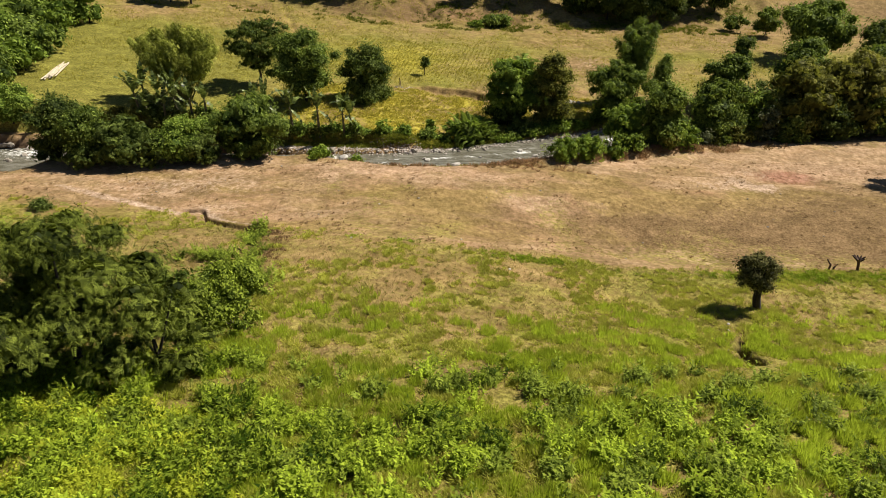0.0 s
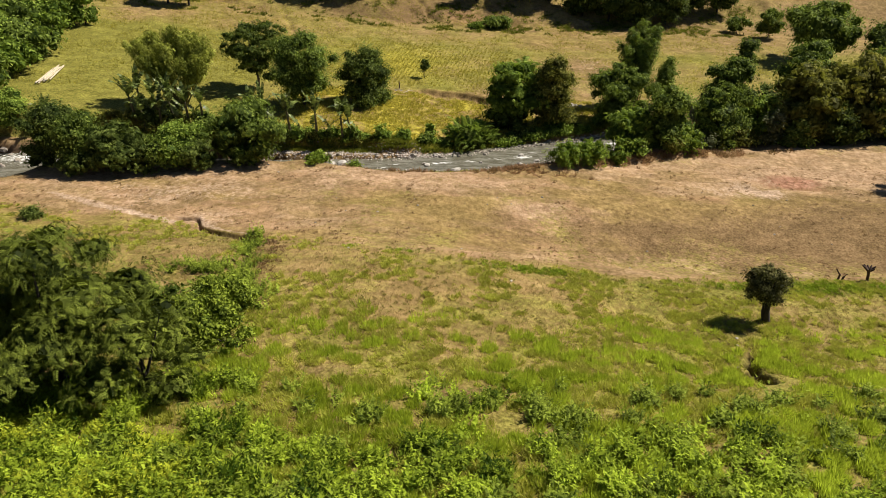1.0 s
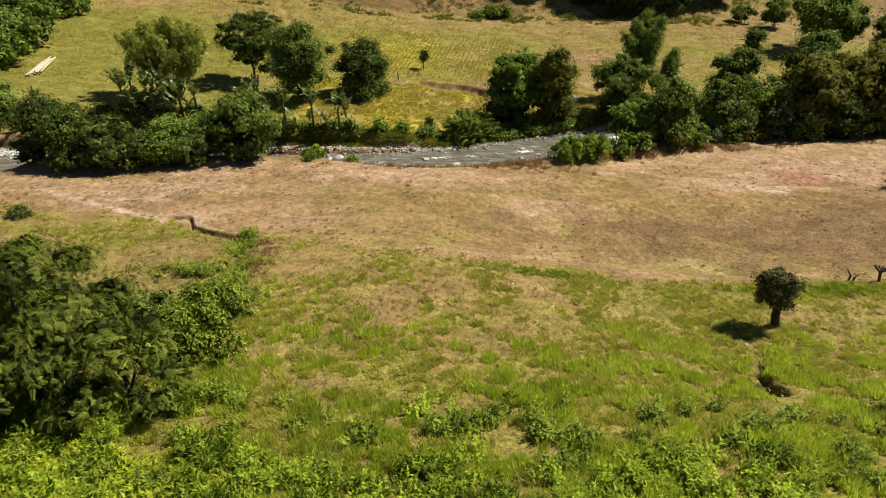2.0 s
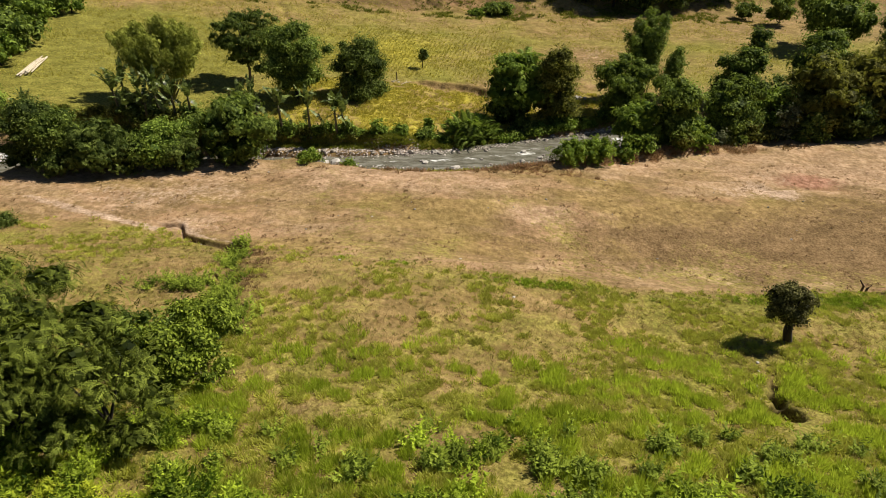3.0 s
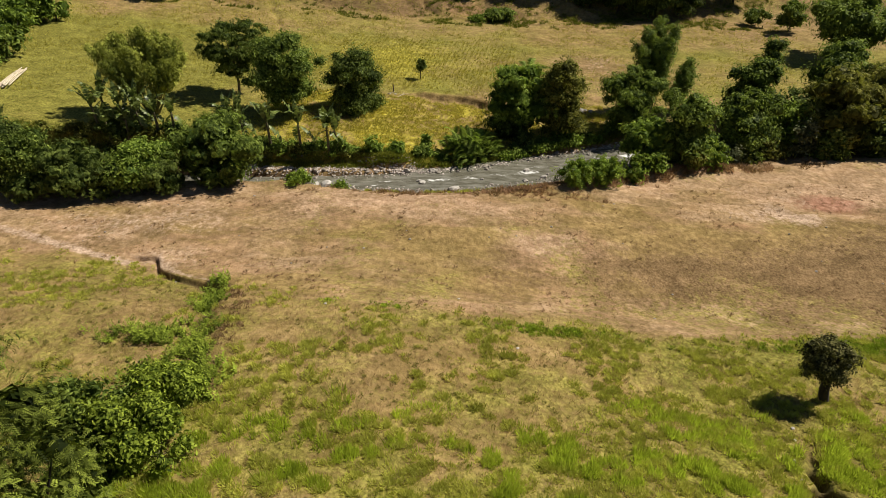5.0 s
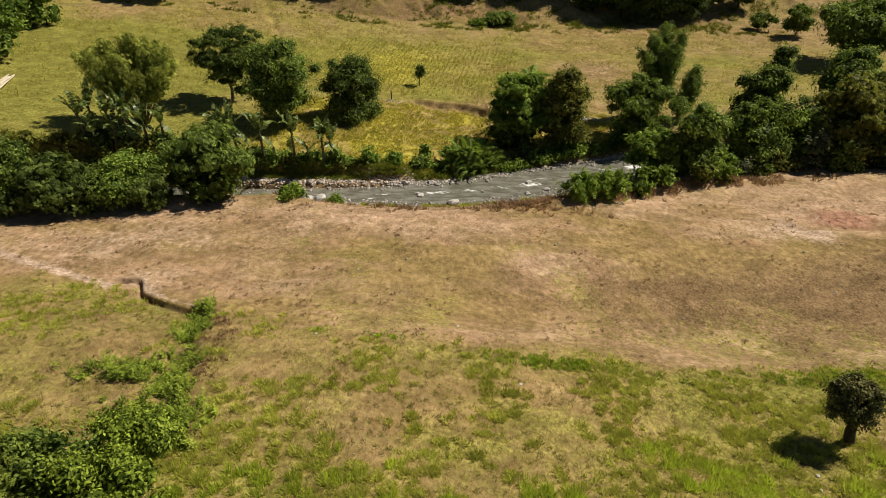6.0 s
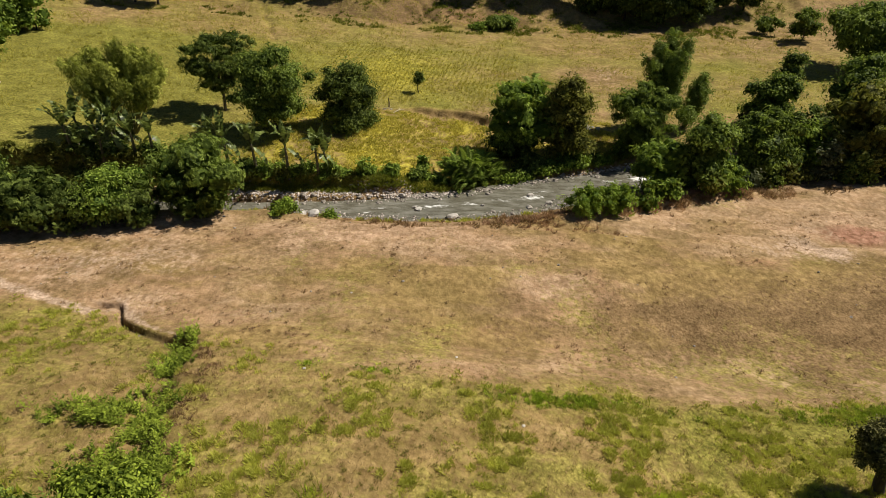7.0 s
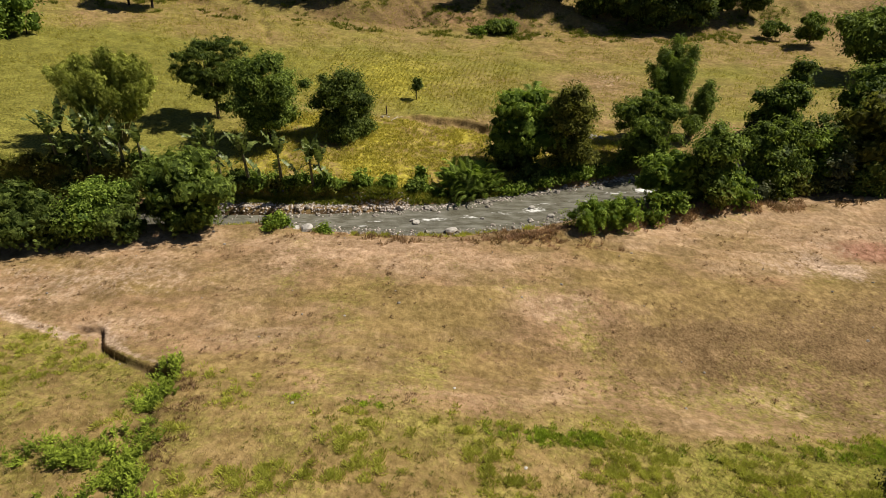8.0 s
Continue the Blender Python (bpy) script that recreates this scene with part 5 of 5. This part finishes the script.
x, y = sow(537, 9000, -26, 34, 86, 106, lambda x, y: blend(-4.5, -3, y - river_near(x)) * (1 - blend(-.6, 0, y - river_near(x))) * blend(.52, .64, fbm(x, y, 2, 105)) * .5)
patch_of("shore_grass", "bright green grass on the near shore", CLUMPS, GRASS_GREEN, x, y, .25 + .3 * RNG.random(len(x)), 538, tone_low=0, tone_high=.7)


# ---- stones, poles, posts ----
def stone_mesh(name, seed, material):
    rng = np.random.default_rng(seed)
    bm = bmesh.new()
    bmesh.ops.create_icosphere(bm, subdivisions=2, radius=.5)
    k = rng.normal(size=(5, 3))
    for v in bm.verts:
        p = np.array(v.co)
        v.co *= 1 + sum(.13 * math.sin(3.2 * float(p @ q) * 2 + i) for i, q in enumerate(k))
        v.co.z *= .62
    me = bpy.data.meshes.new(name)
    bm.to_mesh(me)
    bm.free()
    me.materials.append(material)
    return me


STONES = [stone_mesh("river_stone", s, STONE) for s in range(6)]
BOULDERS = [stone_mesh("pale_boulder", s + 10, PALE_STONE) for s in range(3)]
rng = np.random.default_rng(520)


def put_stone(x, y, size, meshes, label, group):
    ob = new("river_stone" if meshes is STONES else "boulder", meshes[int(rng.integers(len(meshes)))])
    z = max(float(height(x, y)), float(water_level(x)) - .05)
    ob.matrix_basis = pose(x, y, z + size * .1, rng.normal(0, 12), rng.normal(0, 12), rng.random() * 360) @ Matrix.Diagonal((size, size * (.7 + .4 * rng.random()), size * (.8 + .4 * rng.random()), 1))
    tagged(ob, label, "stone", group)


for i in range(130):
    x = -30 + 66 * rng.random()
    put_stone(x, float(river_far(x)) + .1 + .9 * rng.normal(0, .7), .3 + .6 * rng.random() ** 2, STONES, "grey weathered river stone on the bank", "stones along the far bank")
def build_shingle():
    """The small stones of the gravel shore, too many to count."""
    r = np.random.default_rng(527)
    bm = bmesh.new()
    bmesh.ops.create_icosphere(bm, subdivisions=1, radius=.5)
    v = np.array([p.co[:] for p in bm.verts]) * np.array([1, .8, .6])
    f = np.array([[p.index for p in q.verts] for q in bm.faces])
    bm.free()
    n = 2600
    x = np.concatenate([-29 + 26 * r.random(1600), -8 + 44 * r.random(n - 1600)])
    y = np.where(np.arange(n) % 5 > 0, river_far(x) + np.where(np.arange(n) < 1600, 1.3 + .8 * r.normal(size=n), .6 + .45 * r.normal(size=n)), river_near(x) - .3 + .5 * r.normal(size=n))
    z = np.maximum(height(x, y), water_level(x) - .03)
    v, f, t = scatter((v, f), np.stack([x, y, z], 1), r.random(n) * 6.28, .16 + .36 * r.random(n) ** 2, r.random(n))
    tagged(mesh_object("shingle", v, f, SHINGLE, t), "pale gravel and small stones on the river shore", "gravel", kind="stuff")


build_shingle()
for i in range(120):
    x = -22 + 50 * rng.random()
    put_stone(x, float(river_near(x)) - .9 + 1.1 * rng.normal(0, .7), .25 + .5 * rng.random() ** 2, STONES, "grey weathered river stone on the bank", "stones along the near bank")
for x, y, s in ((2.0, 95.4, 1.5), (-2.5, 97.6, .9), (-3.2, 98.3, .7), (12.6, 98.6, 1.0), (13.2, 102.0, .8), (-15.1, 89.8, 1.5), (-16.6, 90.4, .8), (6.2, 99.0, .6), (-1.0, 101.6, 1.1), (-5.0, 101.2, .9), (15.6, 99.8, .9)):
    put_stone(x, y, s, BOULDERS, "pale smooth boulder in the shallow river", "boulders in the river")
for x, y, s in ((24.6, 125.4, .9), (25.6, 125.0, 1.1), (26.4, 125.6, .7), (27.2, 124.6, .8), (-8.6, 130.6, .5), (-9.6, 130.2, .45)):
    put_stone(x, y, s, BOULDERS, "pale stone beside the far field", "stones by the far field")
for i in range(60):
    x, y = (-68 + 16 * (rng.random() - .5), 98.5 + 6 * (rng.random() - .5)) if i < 34 else (52 + 24 * (rng.random() - .5), 114 + 5 * (rng.random() - .5))
    put_stone(x, y, .4 + .9 * rng.random() ** 2, STONES, "grey river stone among the rapids", "stones in the rapids")


def field_stone(x, y, size, meshes=STONES):
    ob = new("field_stone", meshes[int(rng.integers(len(meshes)))])
    ob.matrix_basis = pose(x, y, float(height(x, y)) + size * .12, 0, 0, rng.random() * 360) @ Matrix.Diagonal((size, size, size, 1))
    tagged(ob, "small stone lying on the mown field", "stone", "stones on the field")


for i in range(46):
    field_stone(-40 + 100 * rng.random(), 60 + 34 * rng.random() ** .7, .14 + .2 * rng.random() ** 2)
for x, y in ((25.2, 44.6), (24.6, 43.2), (23.4, 41.0), (22.6, 38.9)):
    field_stone(x, y, .16 + .1 * rng.random(), BOULDERS)
for x, y in ((2, 61.1), (-9.5, 57), (6.5, 52), (-8, 71)):
    field_stone(x, y, .24, BOULDERS)


def pole_pile(x, y, turn):
    """Cut bamboo poles lying side by side."""
    top = new("pole_pile")
    top.matrix_basis = pose(x, y, float(height(x, y)) + .12, 0, 0, turn)
    tagged(top, "pile of bleached cut poles lying in the grass", "pole pile")
    r = np.random.default_rng(530)
    for i in range(14):
        o, s = r.normal(0, .8), r.normal(0, .9)
        a = r.normal(0, .05)
        z = .12 * (i % 3)
        under(mesh_object("pole", *tube([(-4.6 + s, o - 4.6 * a, z), (0 + s, o, z + .05), (4.6 + s, o + 4.6 * a, z)], [.13, .12, .08], 6)[:2], POLE, smooth=True), top)


pole_pile(-74.6, 123.2, 101)


def wooden_post(x, y, tall, label, lean=0.0):
    top = mesh_object("wooden_post", *tube([(0, 0, -.3), (.05, 0, tall * .5), (lean, 0, tall)], [.13, .11, .07], 7)[:2], DEAD, smooth=True)
    top.location = (x, y, float(height(x, y)))
    tagged(top, label, "post")
    return top


def sprouting_stump(x, y, tall):
    """A lopped trunk with a knot of short shoots at its head."""
    r = np.random.default_rng(541)
    top = new("stump")
    top.location = (x, y, float(height(x, y)))
    tagged(top, "lopped dark trunk with stubby shoots on top", "stump")
    stem = under(mesh_object("trunk", *tube([(0, 0, -.3), (-.2, 0, tall * .45), (-.32, 0, tall * .7)], [.16, .14, .18], 8)[:2], DEAD, smooth=True), top)
    for i in range(9):
        a = i * .7
        d = np.array([math.cos(a) * .75 - .1, math.sin(a) * .75, .75]) * tall * (.36 + .2 * r.random())
        o = np.array([-.3, 0, tall * .66])
        under(mesh_object("shoot", *tube([o, o + d * .6, o + d], [.11, .12, .07], 5)[:2], DEAD, smooth=True), stem)


wooden_post(42.9, 59.4, 1.4, "forked weathered post at the field's edge", -.5)
wooden_post(43.3, 59.3, .9, "short leaning weathered post at the field's edge", .35)
sprouting_stump(46.2, 59.4, 1.7)
wooden_post(-9.0, 131.8, 1.6, "grey stake standing on the terrace edge")


def fallen_branch(x, y, turn, length):
    top = new("fallen_branch")
    top.matrix_basis = pose(x, y, float(height(x, y)) + .12, 0, 0, turn)
    tagged(top, "pale fallen branch on the ground", "branch")
    stick = under(mesh_object("stick", *tube([(0, 0, 0), (length * .5, .2, .15), (length, .1, .05)], [.09, .07, .03], 5)[:2], POLE, smooth=True), top)
    under(mesh_object("twig", *tube([(length * .5, .2, .15), (length * .8, .7, .3)], [.05, .02], 5)[:2], POLE, smooth=True), stick)


fallen_branch(-8.0, 128.6, 40, 2.6)
fallen_branch(-10.0, 130.0, -20, 1.6)
